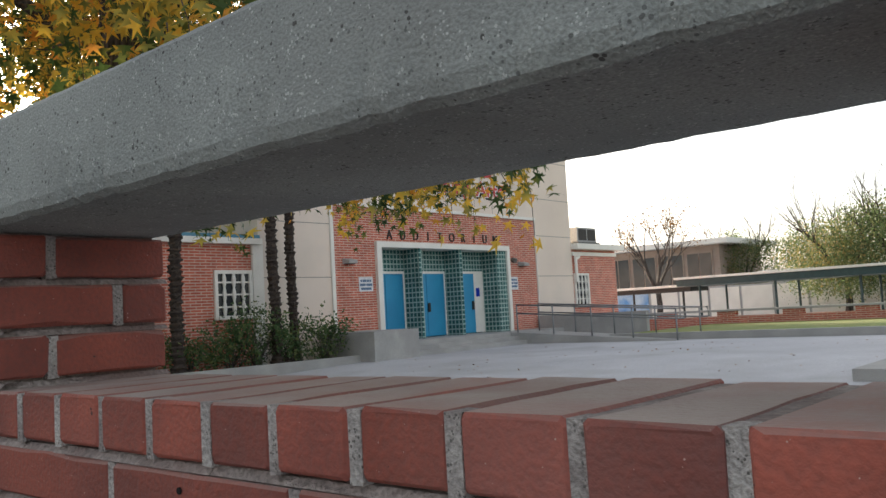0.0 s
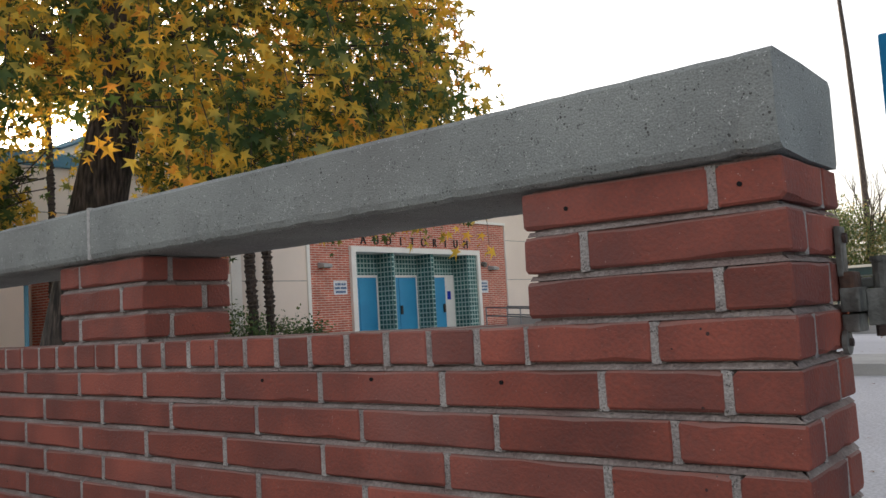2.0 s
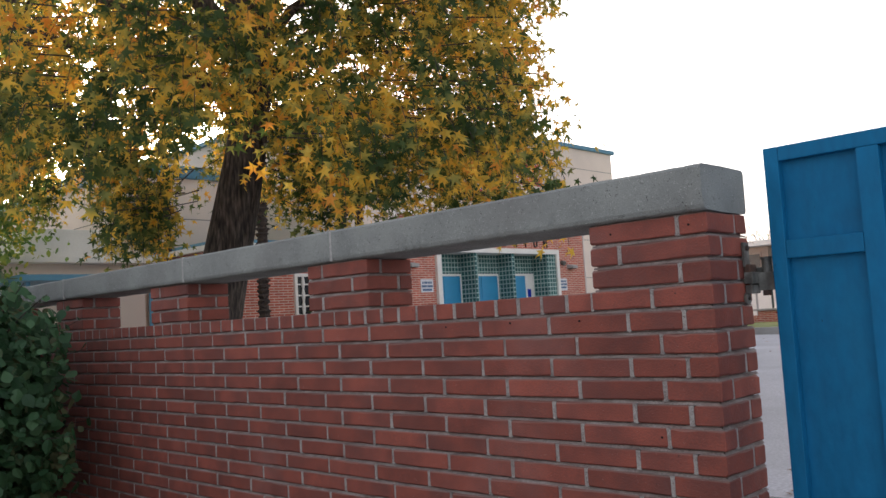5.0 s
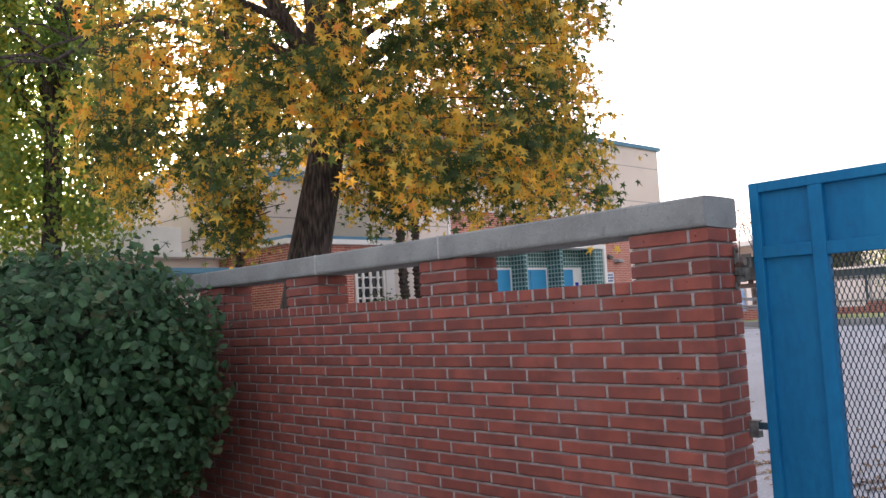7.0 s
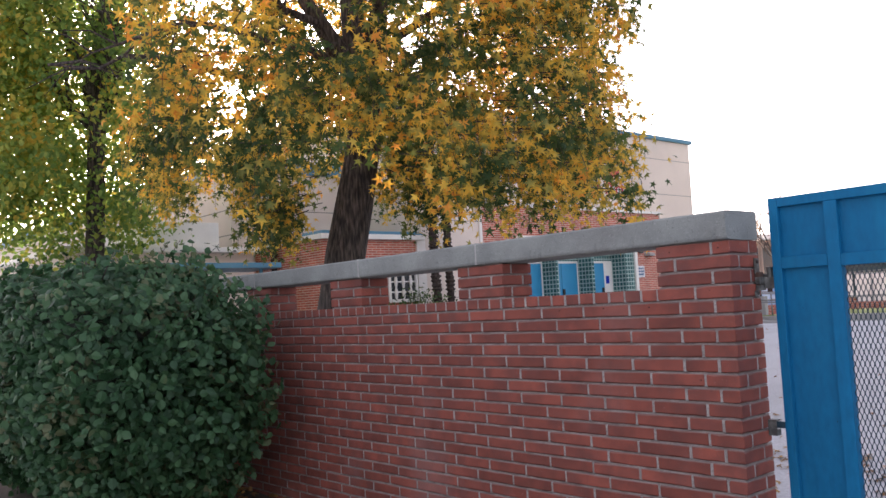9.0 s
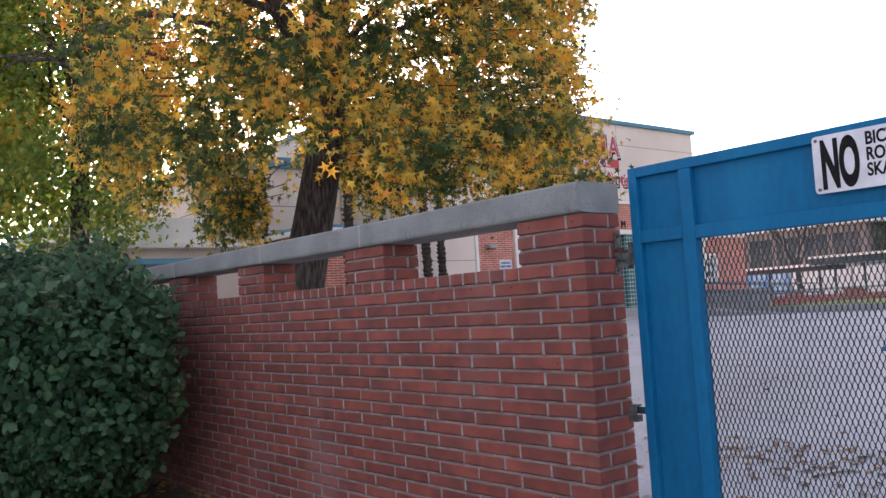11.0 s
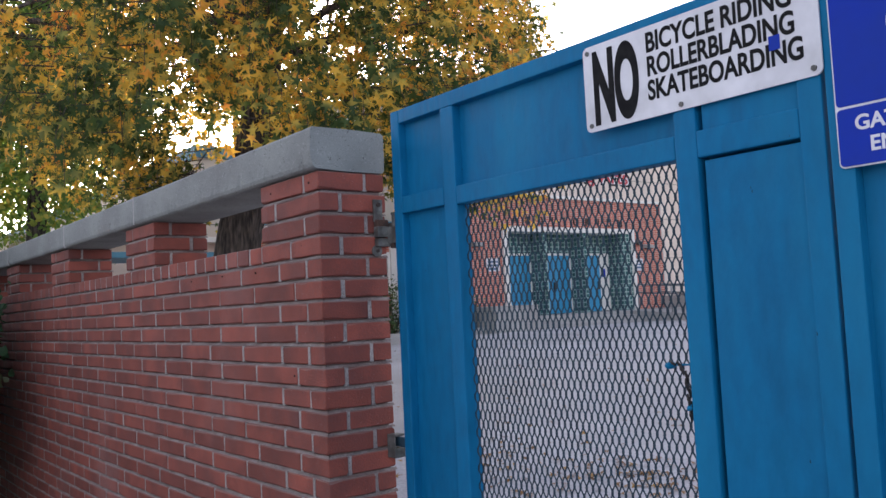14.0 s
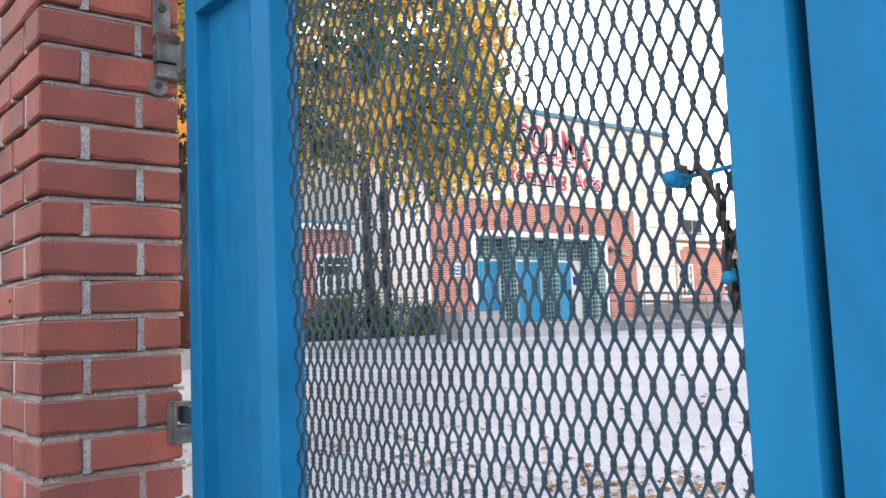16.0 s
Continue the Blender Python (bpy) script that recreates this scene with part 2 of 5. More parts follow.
M_PRINT = surf("faded_blue_print", (0.07, 0.13, 0.24), (0.12, 0.19, 0.30), 20, 0.7, bump=0.0)
M_RED = surf("red_sign_paint", (0.56, 0.06, 0.07), (0.48, 0.05, 0.06), 2, 0.6, bump=0.0, grain=0.08)
M_BARK = surf("furrowed_bark", (0.125, 0.10, 0.085), (0.022, 0.018, 0.016), 26, 0.95, bump=1.0, fine=30, stretch=(1, 1, 0.16), grain=0.8)
M_PALM = surf("rough_palm_bark", (0.07, 0.05, 0.038), (0.035, 0.026, 0.022), 8, 1.0, bump=1.0, fine=22, stretch=(1, 1, 2.0), grain=0.5)
M_GLASS = surf("dark_window_glass", (0.03, 0.035, 0.04), (0.05, 0.055, 0.06), 1.0, 0.12, bump=0.0, grain=0.03)
M_GREYB = surf("grey_far_paint", (0.42, 0.42, 0.41), (0.36, 0.36, 0.35), 1, 0.7, bump=0.05, fine=20)
M_TANB = surf("tan_far_wall", (0.42, 0.33, 0.27), (0.34, 0.26, 0.21), 1, 0.8, bump=0.1, fine=20)
M_DTEAL = surf("dark_teal_steel", (0.03, 0.07, 0.075), (0.02, 0.05, 0.055), 3, 0.5, bump=0.05, fine=20)
M_MURAL = surf("painted_mural", (0.12, 0.3, 0.6), (0.5, 0.6, 0.7), 1.2, 0.7, bump=0.0)
M_WBRICK_X = masonry("facade_brick", ((0.56, 0.13, 0.075), (0.43, 0.095, 0.055)), (0.62, 0.45, 0.37), 0.305, 0.071, 0)
M_WBRICK_Y = masonry("side_brick", ((0.56, 0.13, 0.075), (0.43, 0.095, 0.055)), (0.62, 0.45, 0.37), 0.305, 0.071, 1)
M_TILE = masonry("teal_tile", ((0.010, 0.085, 0.085), (0.022, 0.125, 0.12)), (0.36, 0.47, 0.43), 0.155, 0.155, 2, 0.02, 0.3, 0.0)
M_LEAF = foliage("autumn_sweetgum_leaf", [(0.0, (0.036, 0.074, 0.022)), (0.33, (0.085, 0.134, 0.036)), (0.47, (0.25, 0.25, 0.06)), (0.60, (0.64, 0.46, 0.08)), (0.78, (0.93, 0.57, 0.07)), (1.0, (0.84, 0.36, 0.06))], 0.5, 0.26, 0.55, own=0.55, sprig=(2.1, 0.34))
M_LEAF2 = foliage("yellow_green_leaf", [(0.0, (0.10, 0.19, 0.05)), (0.5, (0.22, 0.33, 0.075)), (0.78, (0.46, 0.45, 0.085)), (1.0, (0.68, 0.48, 0.08))], 0.3, 0.25, 0.62, own=0.6, sprig=(0.9, 0.25))
M_HEDGE = foliage("dark_hedge_leaf", [(0.0, (0.018, 0.06, 0.024)), (0.5, (0.034, 0.10, 0.038)), (0.9, (0.07, 0.15, 0.065)), (1.0, (0.11, 0.13, 0.06))], 1.5, 0.3, 0.2, 0.36)
M_BUSH = foliage("rose_bush_leaf", [(0.0, (0.03, 0.075, 0.025)), (0.6, (0.075, 0.135, 0.045)), (1.0, (0.19, 0.21, 0.07))], 1.5, 0.2, 0.3)
M_FAR = foliage("distant_tree_leaf", [(0.0, (0.075, 0.115, 0.045)), (0.6, (0.14, 0.19, 0.075)), (0.85, (0.25, 0.24, 0.10)), (1.0, (0.36, 0.27, 0.10))], 0.2, 0.3, 0.4)
M_DRY = foliage("dry_leaf", [(0.0, (0.16, 0.08, 0.035)), (0.5, (0.25, 0.13, 0.05)), (1.0, (0.36, 0.2, 0.05))], 1.5, 0.3, 0.1)
# near-black green: the shade inside the hedge, put into the colour
M_DARKGREEN = surf("hedge_core_shade", (0.02, 0.028, 0.014), (0.012, 0.018, 0.01), 6, 1.0, bump=0.5)


# ---- mesh helpers ----
def box(bm, x0, x1, y0, y1, z0, z1):
    vs = [bm.verts.new((x, y, z)) for x in (x0, x1) for y in (y0, y1) for z in (z0, z1)]
    for f in ((0, 1, 3, 2), (4, 6, 7, 5), (0, 4, 5, 1), (2, 3, 7, 6), (0, 2, 6, 4), (1, 5, 7, 3)):
        bm.faces.new([vs[k] for k in f])
    return bm


def boxes(*dims, bevel=0.0):
    bm = bmesh.new()
    for d in dims:
        box(bm, *d)
    bmesh.ops.recalc_face_normals(bm, faces=bm.faces)
    if bevel:
        bmesh.ops.bevel(bm, geom=bm.edges[:], offset=bevel, segments=2, affect="EDGES", profile=0.6)
    return bm


def tube(bm, pts, radii, n=10, jag=0.0, seed=0):
    """A tube through points with a radius at each, closed at both ends."""
    rng = random.Random(seed)
    rings = []
    for i, p in enumerate(pts):
        p = Vector(p)
        d = (Vector(pts[min(i + 1, len(pts) - 1)]) - Vector(pts[max(i - 1, 0)])).normalized()
        a = d.orthogonal().normalized() if abs(d.z) < 0.95 else Vector((1, 0, 0))
        a = (a - d * a.dot(d)).normalized()
        b = d.cross(a)
        rings.append([bm.verts.new(p + (a * math.cos(2 * math.pi * k / n) + b * math.sin(2 * math.pi * k / n)) * radii[i] * (1 + jag * rng.uniform(-1, 1))) for k in range(n)])
    for r, s in zip(rings, rings[1:]):
        for k in range(n):
            bm.faces.new((r[k], r[(k + 1) % n], s[(k + 1) % n], s[k]))
    bm.faces.new(rings[0][::-1]); bm.faces.new(rings[-1])
    return bm


def rod(bm, p, q, r, n=8):
    return tube(bm, [p, q], [r, r], n)


def part(name, bm, material, parent=None, label="", smooth=False, kind=""):
    me = bpy.data.meshes.new(name)
    if isinstance(bm, bmesh.types.BMesh):
        bmesh.ops.recalc_face_normals(bm, faces=bm.faces)
        bm.to_mesh(me); bm.free()
    else:
        me.from_pydata(*bm)
    me.materials.append(material)
    if smooth:
        for p in me.polygons:
            p.use_smooth = True
    ob = new(name, me)
    if parent:
        ob.parent = parent
        ob.matrix_parent_inverse = parent.matrix_world.inverted()
    return tagged(ob, label, kind=kind)


def thing(name, label, category, at=(0, 0, 0), group="", kind=""):
    e = new(name)
    e.empty_display_size = 0.2
    e.matrix_world = Matrix.Translation(at)
    return tagged(e, label, category, group, kind)


def pieces(name, dims, material, parent, label="", bevel=0.0):
    """Each box as a part of its own."""
    return [part(name, boxes(d, bevel=bevel), material, parent, label) for d in dims]


def structure(name, bm, material, label, category="wall"):
    return tagged(part(name, bm, material), label, category, kind="structure")


STAR = []
for k in range(5):
    a = math.pi / 2 + (k - 2) * 1.08
    ln = (0.62, 0.86, 1.0, 0.86, 0.62)[k]
    STAR.append((math.cos(a) * ln, math.sin(a) * ln))
    if k < 4:
        am = a + 0.54
        STAR.append((math.cos(am) * 0.29, math.sin(am) * 0.29))
STAR.append((0.0, -0.22))
OVAL = [(0, -0.5), (0.27, -0.2), (0.3, 0.1), (0.14, 0.42), (0, 0.55), (-0.14, 0.42), (-0.3, 0.1), (-0.27, -0.2)]
ROUND = [(0, -0.48), (0.26, -0.34), (0.42, -0.05), (0.34, 0.2), (0.14, 0.42), (0, 0.6), (-0.14, 0.42), (-0.34, 0.2), (-0.42, -0.05), (-0.26, -0.34)]
BLADE = [(0, -0.5), (0.16, 0.0), (0, 0.6), (-0.16, 0.0)]


def leaf_mesh(centres, normals, sizes, outline, rng, fold=0.18, hang=0.5):
    """One mesh of many leaves, each a folded fan round its own centre."""
    n, k = len(centres), len(outline)
    normals = normals / np.linalg.norm(normals, axis=1, keepdims=True)
    tip = rng.normal(size=(n, 3)) * (1 - hang) + np.array((0, 0, -1.0)) * hang
    tip -= normals * (tip * normals).sum(1, keepdims=True)
    tip /= np.linalg.norm(tip, axis=1, keepdims=True) + 1e-9
    side = np.cross(normals, tip)
    o = np.array(outline)
    ring = centres[:, None] + sizes[:, None, None] * (side[:, None] * o[None, :, :1] + tip[:, None] * o[None, :, 1:] - normals[:, None] * (fold * np.abs(o[None, :, :1]) + 0.12 * o[None, :, 1:] ** 2))
    verts = np.concatenate((centres[:, None], ring), 1).reshape(-1, 3)
    base = np.arange(n)[:, None] * (k + 1)
    faces = np.stack([np.stack((base[:, 0], base[:, 0] + 1 + j, base[:, 0] + 1 + (j + 1) % k), 1) for j in range(k)], 1).reshape(-1, 3)
    return verts.tolist(), [], faces.tolist()


def scatter(rng, tips, each, spread, droop=0.5):
    tips = np.array(tips)
    c = np.repeat(tips, each, 0)
    off = rng.normal(size=c.shape) * spread
    off[:, 2] -= np.abs(rng.normal(size=len(c))) * spread * droop
    return c + off


# ---- ground ----
G, PZ = 0.15, 0.65


def ground_z(y):
    u = min(max((y - 0.6) / 14.4, 0), 1)
    return G + (PZ - G) * u


bm = bmesh.new()
ys = [-70, -20, -6, -2, 0.0, 0.6] + [0.6 + 14.4 * k / 12 for k in range(1, 13)] + [22, 40, 90, 400]
xs = [-400, -120, -60, -30, -15, -8, -4, 0, 4, 8, 20, 60, 120, 400]
gv = [[bm.verts.new((x, y, ground_z(y))) for x in xs] for y in ys]
for a, b in zip(gv, gv[1:]):
    for k in range(len(xs) - 1):
        bm.faces.new((a[k], a[k + 1], b[k + 1], b[k]))
structure("ground", bm, M_PAVE, "wide pale grey concrete ground of the school plaza", "ground")
bm = bmesh.new()
rng = random.Random(3)
grid = [[bm.verts.new((-9 + i * 0.4, -3.4 + j * 0.42, G + 0.012 + 0.02 * rng.random())) for j in range(9)] for i in range(24)]
for i in range(23):
    for j in range(8):
        bm.faces.new((grid[i][j], grid[i + 1][j], grid[i + 1][j + 1], grid[i][j + 1]))
structure("soil_bed", bm, M_SOIL, "dark bare soil bed along the foot of the brick wall", "soil")

# ---- street wall of brick with slots under a concrete coping ----
P, TOP, T = 0.0702, 1.940, 0.256
J = 0.0112
wall = structure("wall_street", boxes((-9.0, -0.019, 0.019, T - 0.011, G - 0.1, TOP - 3 * P - 0.006)), M_MORTAR, "red brick garden wall with grey mortar joints and slots under its coping")
BLOCKS = [(-0.412, 0.0), (-1.93, -1.52), (-3.42, -3.01), (-4.78, -4.36), (-6.2, -5.8), (-7.7, -7.3)]
for i, (a, b) in enumerate(BLOCKS):
    part("pier_core", boxes((a + 0.012, b - 0.018, 0.018, T - 0.010, TOP - 3 * P - 0.01, TOP + 0.004)), M_MORTAR, wall)
brick_cache = {}
brick_rng = random.Random(11)
NEAR = []


def brick(x0, x1, y0, y1, row):
    z1 = TOP - row * P - J * 0.25
    z0 = z1 - P + J * 0.95
    x0, x1, y0, y1 = x0 + J / 2, x1 - J / 2, y0, y1
    NEAR.append((x0, x1, y0, y1, z0, z1))


def course(x0, x1, joints, row, right_long):
    """A run of bricks from x0 to x1 with joints between; the brick at x1 turns the corner."""
    js = [x0] + sorted(j for j in joints if x0 + 0.03 < j < x1 - 0.03) + [x1]
    for i, (a, b) in enumerate(zip(js, js[1:])):
        last = i == len(js) - 2
        if last and right_long is not None:
            cut = 0.178 if right_long else 0.080
            brick(a, b + J / 2, 0.0, cut - J / 2, row)
            brick(b - 0.1, b + J / 2, cut + J / 2, T, row)
        else:
            brick(a - (J / 2 if i == 0 and right_long is not None and x0 > -8.5 else 0), b, 0.0, 0.092, row)


for r in range(26):
    even = r % 2 == 0
    if r < 3:
        for a, b in BLOCKS:
            flip = even if b == 0.0 else not even
            course(a, b, [b - 0.10] if flip else [b - 0.305], r, flip)
    elif r == 3:
        course(-0.418, 0.0, [-0.20], r, False)
        for k in range(70):
            x1 = -0.418 - k * 0.1027
            if x1 < -8:
                break
            brick(x1 - 0.1027, x1, 0.0, T, r)
    else:
        js = [-0.10, -0.29] + [-0.29 - 0.3095 * k for k in range(1, 29)] if even else [-0.18] + [-0.18 - 0.3095 * k for k in range(1, 29)]
        course(-8.8, 0.0, js, r, even)

# ---- concrete coping ----
JOINTS = [0.006, -1.722, -3.0, -4.6, -6.2, -9.0]
for b, a in zip(JOINTS, JOINTS[1:]):
    bm = bmesh.new()
    nx = max(2, int((b - a) / (0.02 if a > -4 else 0.06)))
    rngc = random.Random(int(-a * 100))
    prof = [(-0.025, 0.0), (-0.025, 0.06), (-0.024, 0.128), (-0.015, 0.137), (0.11, 0.139), (0.248, 0.137), (0.257, 0.128), (0.257, 0.06), (0.256, 0.008), (0.248, 0.0), (0.11, -0.001), (-0.016, 0.0)]
    prof[0], prof[-1] = (-0.0246, 0.019), (-0.0195, 0.0068)
    prof.append((-0.0095, 0.0012)); prof[-2], prof[-1] = prof[-1], prof[-2]
    rings = []
    for i in range(nx + 1):
        x = a + 0.003 + (b - a - 0.006) * i / nx
        chip = 0.005 * max(0.0, rngc.random() - 0.62) / 0.38
        ring = []
        for k, (y, z) in enumerate(prof):
            worn = chip if k in (0, len(prof) - 2, len(prof) - 1) else 0.0
            ring.append(bm.verts.new((x, y + worn + rngc.uniform(-1, 1) * 0.0007, TOP + z + worn * 0.8 + rngc.uniform(-1, 1) * 0.0006)))
        rings.append(ring)
    for s, t in zip(rings, rings[1:]):
        for k in range(len(prof)):
            bm.faces.new((s[k], s[(k + 1) % len(prof)], t[(k + 1) % len(prof)], t[k]))
    bm.faces.new(rings[0][::-1]); bm.faces.new(rings[-1])
    ob = part("coping_beam", bm, M_CONC)
    if -9 < a < -0.1:
        part("joint_filler", boxes((a - 0.006, a + 0.007, -0.0262, 0.2585, TOP + 0.004, TOP + 0.1385), bevel=0.001), M_CONC2, ob, "pale mortar filling the joint")
    tagged(ob, "weathered grey cast concrete coping beam on the brick wall", "coping", "coping beams")

# ---- gate ----
GY0, GY1 = 0.236, 0.286


def gate_leaf(x0, x1, name, with_mesh=True):
    g = thing(name, "blue painted steel gate with recessed panels and diamond mesh", "gate", (x0, 0.26, G), "gate leaves")
    z0, z1 = G + 0.06, 2.130
    bars = [("left_stile", x0, x0 + 0.045, z0, z1), ("top_rail", x0 + 0.045, x1 - 0.05, z1 - 0.045, z1), ("bottom_rail", x0 + 0.045, x1 - 0.05, z0, z0 + 0.06), ("right_stile", x1 - 0.05, x1, z0, z1)]
    m0, m1 = x0 + 0.265, x0 + 0.326
    n0, n1 = x0 + 1.110, x0 + 1.168
    bars += [("mullion", m0, m1, z0 + 0.06, z1 - 0.045), ("mullion", n0, n1, z0 + 0.06, z1 - 0.045),
             ("middle_rail", x0 + 0.045, m0, 1.79, 1.845), ("middle_rail", m1, n0, 1.785, 1.84), ("middle_rail", n1, x1 - 0.05, 1.78, 1.84)]
    for nm, a, b, c, d in bars:
        part(nm, boxes((a, b, GY0, GY1, c, d), bevel=0.004), M_BLUE, g)
    for a, b, c, d in ((x0 + 0.045, m0, 1.845, z1 - 0.045), (m1, n0, 1.84, z1 - 0.045), (n1, x1 - 0.05, 1.84, z1 - 0.045), (x0 + 0.045, m0, z0 + 0.06, 1.79), (n1, x1 - 0.05, z0 + 0.06, 1.78)):
        part("panel", boxes((a + 0.013, b, GY0 + 0.008, GY0 + 0.018, c, d - 0.008) if a == n1 else (a, b, GY0 + 0.028, GY0 + 0.037, c, d)), M_BLUE, g)
        if a == n1:
            part("panel_back", boxes((a, b, GY1 - 0.004, GY1 - 0.001, c, d)), M_BLUE, g)
    if with_mesh:
        w, h, nb = 0.0212, 0.0520, 0.0022
        bm = bmesh.new()
        y0 = GY0 + 0.034
        a, b, c, d = m1, n0, z0 + 0.06, 1.785

        def strand(p, q, r0, r1):
            u = (q - p).normalized()
            s = Vector((u.z, 0, -u.x))
            e = Vector((0, 0.0014, 0))
            v = [bm.verts.new(t) for t in (p - s * r0 - e, p + s * r0 - e, p + s * r0 + e, p - s * r0 + e, q - s * r1 - e, q + s * r1 - e, q + s * r1 + e, q - s * r1 + e)]
            for f in ((0, 1, 5, 4), (1, 2, 6, 5), (2, 3, 7, 6), (3, 0, 4, 7)):
                bm.faces.new([v[k] for k in f])

        for i in range(2 * int((b - a) / w) + 3):
            for j in range(int((d - c) / h) + 2):
                px, pz = a + i * w / 2, d - j * h - (i % 2) * h / 2
                if px > b + 0.005 or pz < c - 0.01:
                    continue
                y = y0
                strand(Vector((px, y, pz - nb)), Vector((px, y, pz + nb)), 0.0031, 0.0031)
                for sz in (-1, 1):
                    p, q = Vector((px, y - 0.002, pz + sz * nb * 0.7)), Vector((px + w / 2, y + 0.002, pz + sz * (h / 2 - nb * 0.7)))
                    mid = (p + q) / 2 + Vector((0, 0, 0))
                    if q.x < b + 0.01:
                        strand(p, mid, 0.0022, 0.0011)
                        strand(mid, q, 0.0011, 0.0022)
        tagged(part("diamond_mesh", bm, M_MESHP, g, "expanded steel diamond mesh in blue paint"), kind="stuff")
        for bx, bz, br in ((n0 - 0.064, 1.324, 0.0085), (n0 - 0.012, 1.231, 0.0085)):
            bm = bmesh.new()
            rod(bm, (bx, GY0 + 0.004, bz), (bx, GY0 + 0.03, bz), br * 0.7, 12)
            rod(bm, (bx, GY0 + 0.012, bz), (bx, GY0 + 0.026, bz), br, 12)
            rod(bm, (bx, GY0 + 0.019, bz), (n0 - 0.004, GY0 + 0.019, bz + 0.003), 0.0022, 8)
            part("latch_bolt", bm, M_BLUE, g, "blue painted latch bolt on the mesh", smooth=True)
        chain = [(n0 - 0.056, 1.330), (n0 - 0.042, 1.330), (n0 - 0.030, 1.322), (n0 - 0.021, 1.309), (n0 - 0.016, 1.293), (n0 - 0.014, 1.276), (n0 - 0.013, 1.259), (n0 - 0.011, 1.242), (n0 - 0.009, 1.225), (n0 - 0.008, 1.208)]
        for k, (p, q) in enumerate(zip(chain, chain[1:])):
            bm = bmesh.new()
            o = 0.006 if k % 2 else -0.002
            tube(bm, [(p[0], GY0 + 0.008 + o, p[1] + 0.004), ((p[0] + q[0]) / 2 + 0.004, GY0 + 0.006 + o, (p[1] + q[1]) / 2), (q[0], GY0 + 0.008 + o, q[1] - 0.004), ((p[0] + q[0]) / 2 - 0.004, GY0 + 0.010 + o, (p[1] + q[1]) / 2), (p[0], GY0 + 0.008 + o, p[1] + 0.004)], [0.0026] * 5, 6)
            part("chain_link", bm, M_DARK, g, "dark steel chain link", smooth=True)
    return g


gate = gate_leaf(0.08, 1.535, "steel_gate")
gate_leaf(1.543, 2.993, "steel_gate")

# hinges between the pier and the gate
hg = thing("gate_hinge", "weathered dark galvanised gate hinge bolted to the brick pier", "hinge", (0.02, 0.22, 1.66), "gate hinges")
part("plate", boxes((0.002, 0.010, 0.203, 0.238, 1.775, 1.85), bevel=0.002), M_GALV, hg)
part("knuckle", boxes((0.002, 0.024, 0.205, 0.252, 1.752, 1.782), bevel=0.006), M_RUST, hg, "rusty bent knuckle")
part("strap", boxes((0.002, 0.030, 0.204, 0.262, 1.722, 1.758), bevel=0.003), M_GALV, hg)
part("strap", boxes((0.002, 0.026, 0.206, 0.262, 1.692, 1.719), bevel=0.003), M_GALV, hg)
bm = bmesh.new(); rod(bm, (0.002, 0.212, 1.678), (0.009, 0.212, 1.678), 0.019, 18)
washer = part("washer", bm, M_GALV, hg)
bm = bmesh.new(); rod(bm, (0.009, 0.212, 1.678), (0.014, 0.212, 1.678), 0.006, 8)
part("bolt", bm, M_RUST, washer)
bm = bmesh.new(); rod(bm, (0.010, 0.220, 1.832), (0.016, 0.220, 1.832), 0.008, 6)
part("bolt", bm, M_RUST, hg)
bm = bmesh.new(); rod(bm, (0.052, 0.262, 1.742), (0.052, 0.262, 1.795), 0.015, 14)
barrel = part("barrel", bm, M_GALV, hg)
bm = bmesh.new(); rod(bm, (0.052, 0.262, 1.698), (0.052, 0.262, 1.742), 0.008, 12)
part("pin", bm, M_GALV, hg)
bm = bmesh.new(); rod(bm, (0.052, 0.262, 1.795), (0.052, 0.262, 1.803), 0.0175, 14)
part("cap", bm, M_GALV, barrel)
bm = bmesh.new(); rod(bm, (0.050, 0.252, 1.684), (0.050, 0.252, 1.700), 0.013, 6)
part("nut", bm, M_RUST, hg, "dark rusty nut")
part("arm", boxes((0.0, 0.066, 0.258, 0.270, 1.712, 1.732), bevel=0.003), M_GALV, hg)
part("arm", boxes((0.0, 0.058, 0.258, 0.270, 1.756, 1.772), bevel=0.003), M_GALV, hg)
part("leaf_strap", boxes((0.03, 0.079, 0.240, 0.252, 1.70, 1.755), bevel=0.002), M_GALV, hg)
hg2 = thing("gate_hinge", "galvanised channel hinge bracket painted pale blue inside", "hinge", (0.02, 0.24, 0.99), "gate hinges")
part("channel", boxes((0.002, 0.045, 0.222, 0.226, 1.0, 1.075), (0.002, 0.045, 0.226, 0.262, 1.068, 1.075), (0.002, 0.045, 0.226, 0.262, 1.0, 1.03), bevel=0.0015), M_GALV, hg2)
part("tongue", boxes((0.02, 0.079, 0.240, 0.254, 1.035, 1.066), bevel=0.002), M_MESHP, hg2)

# ---- signs on the gate ----
def lettering(name, body, size, material, m, parent=None, squash=1.0, thick=0.002, heavy=0.0, align="LEFT", label=""):
    cu = bpy.data.curves.new(name, "FONT")
    cu.body, cu.size, cu.extrude, cu.offset, cu.align_x = body, size, thick, heavy, align
    tmp = bpy.data.objects.new(name, cu)
    scene.collection.objects.link(tmp)
    me = bpy.data.meshes.new_from_object(tmp.evaluated_get(bpy.context.evaluated_depsgraph_get()))
    bpy.data.objects.remove(tmp)
    me.transform(m @ Matrix.Diagonal((squash, 1, 1, 1)))
    me.materials.clear(); me.materials.append(material)
    ob = new(name, me)
    if parent:
        ob.parent = parent
        ob.matrix_parent_inverse = parent.matrix_world.inverted()
    return tagged(ob, label)


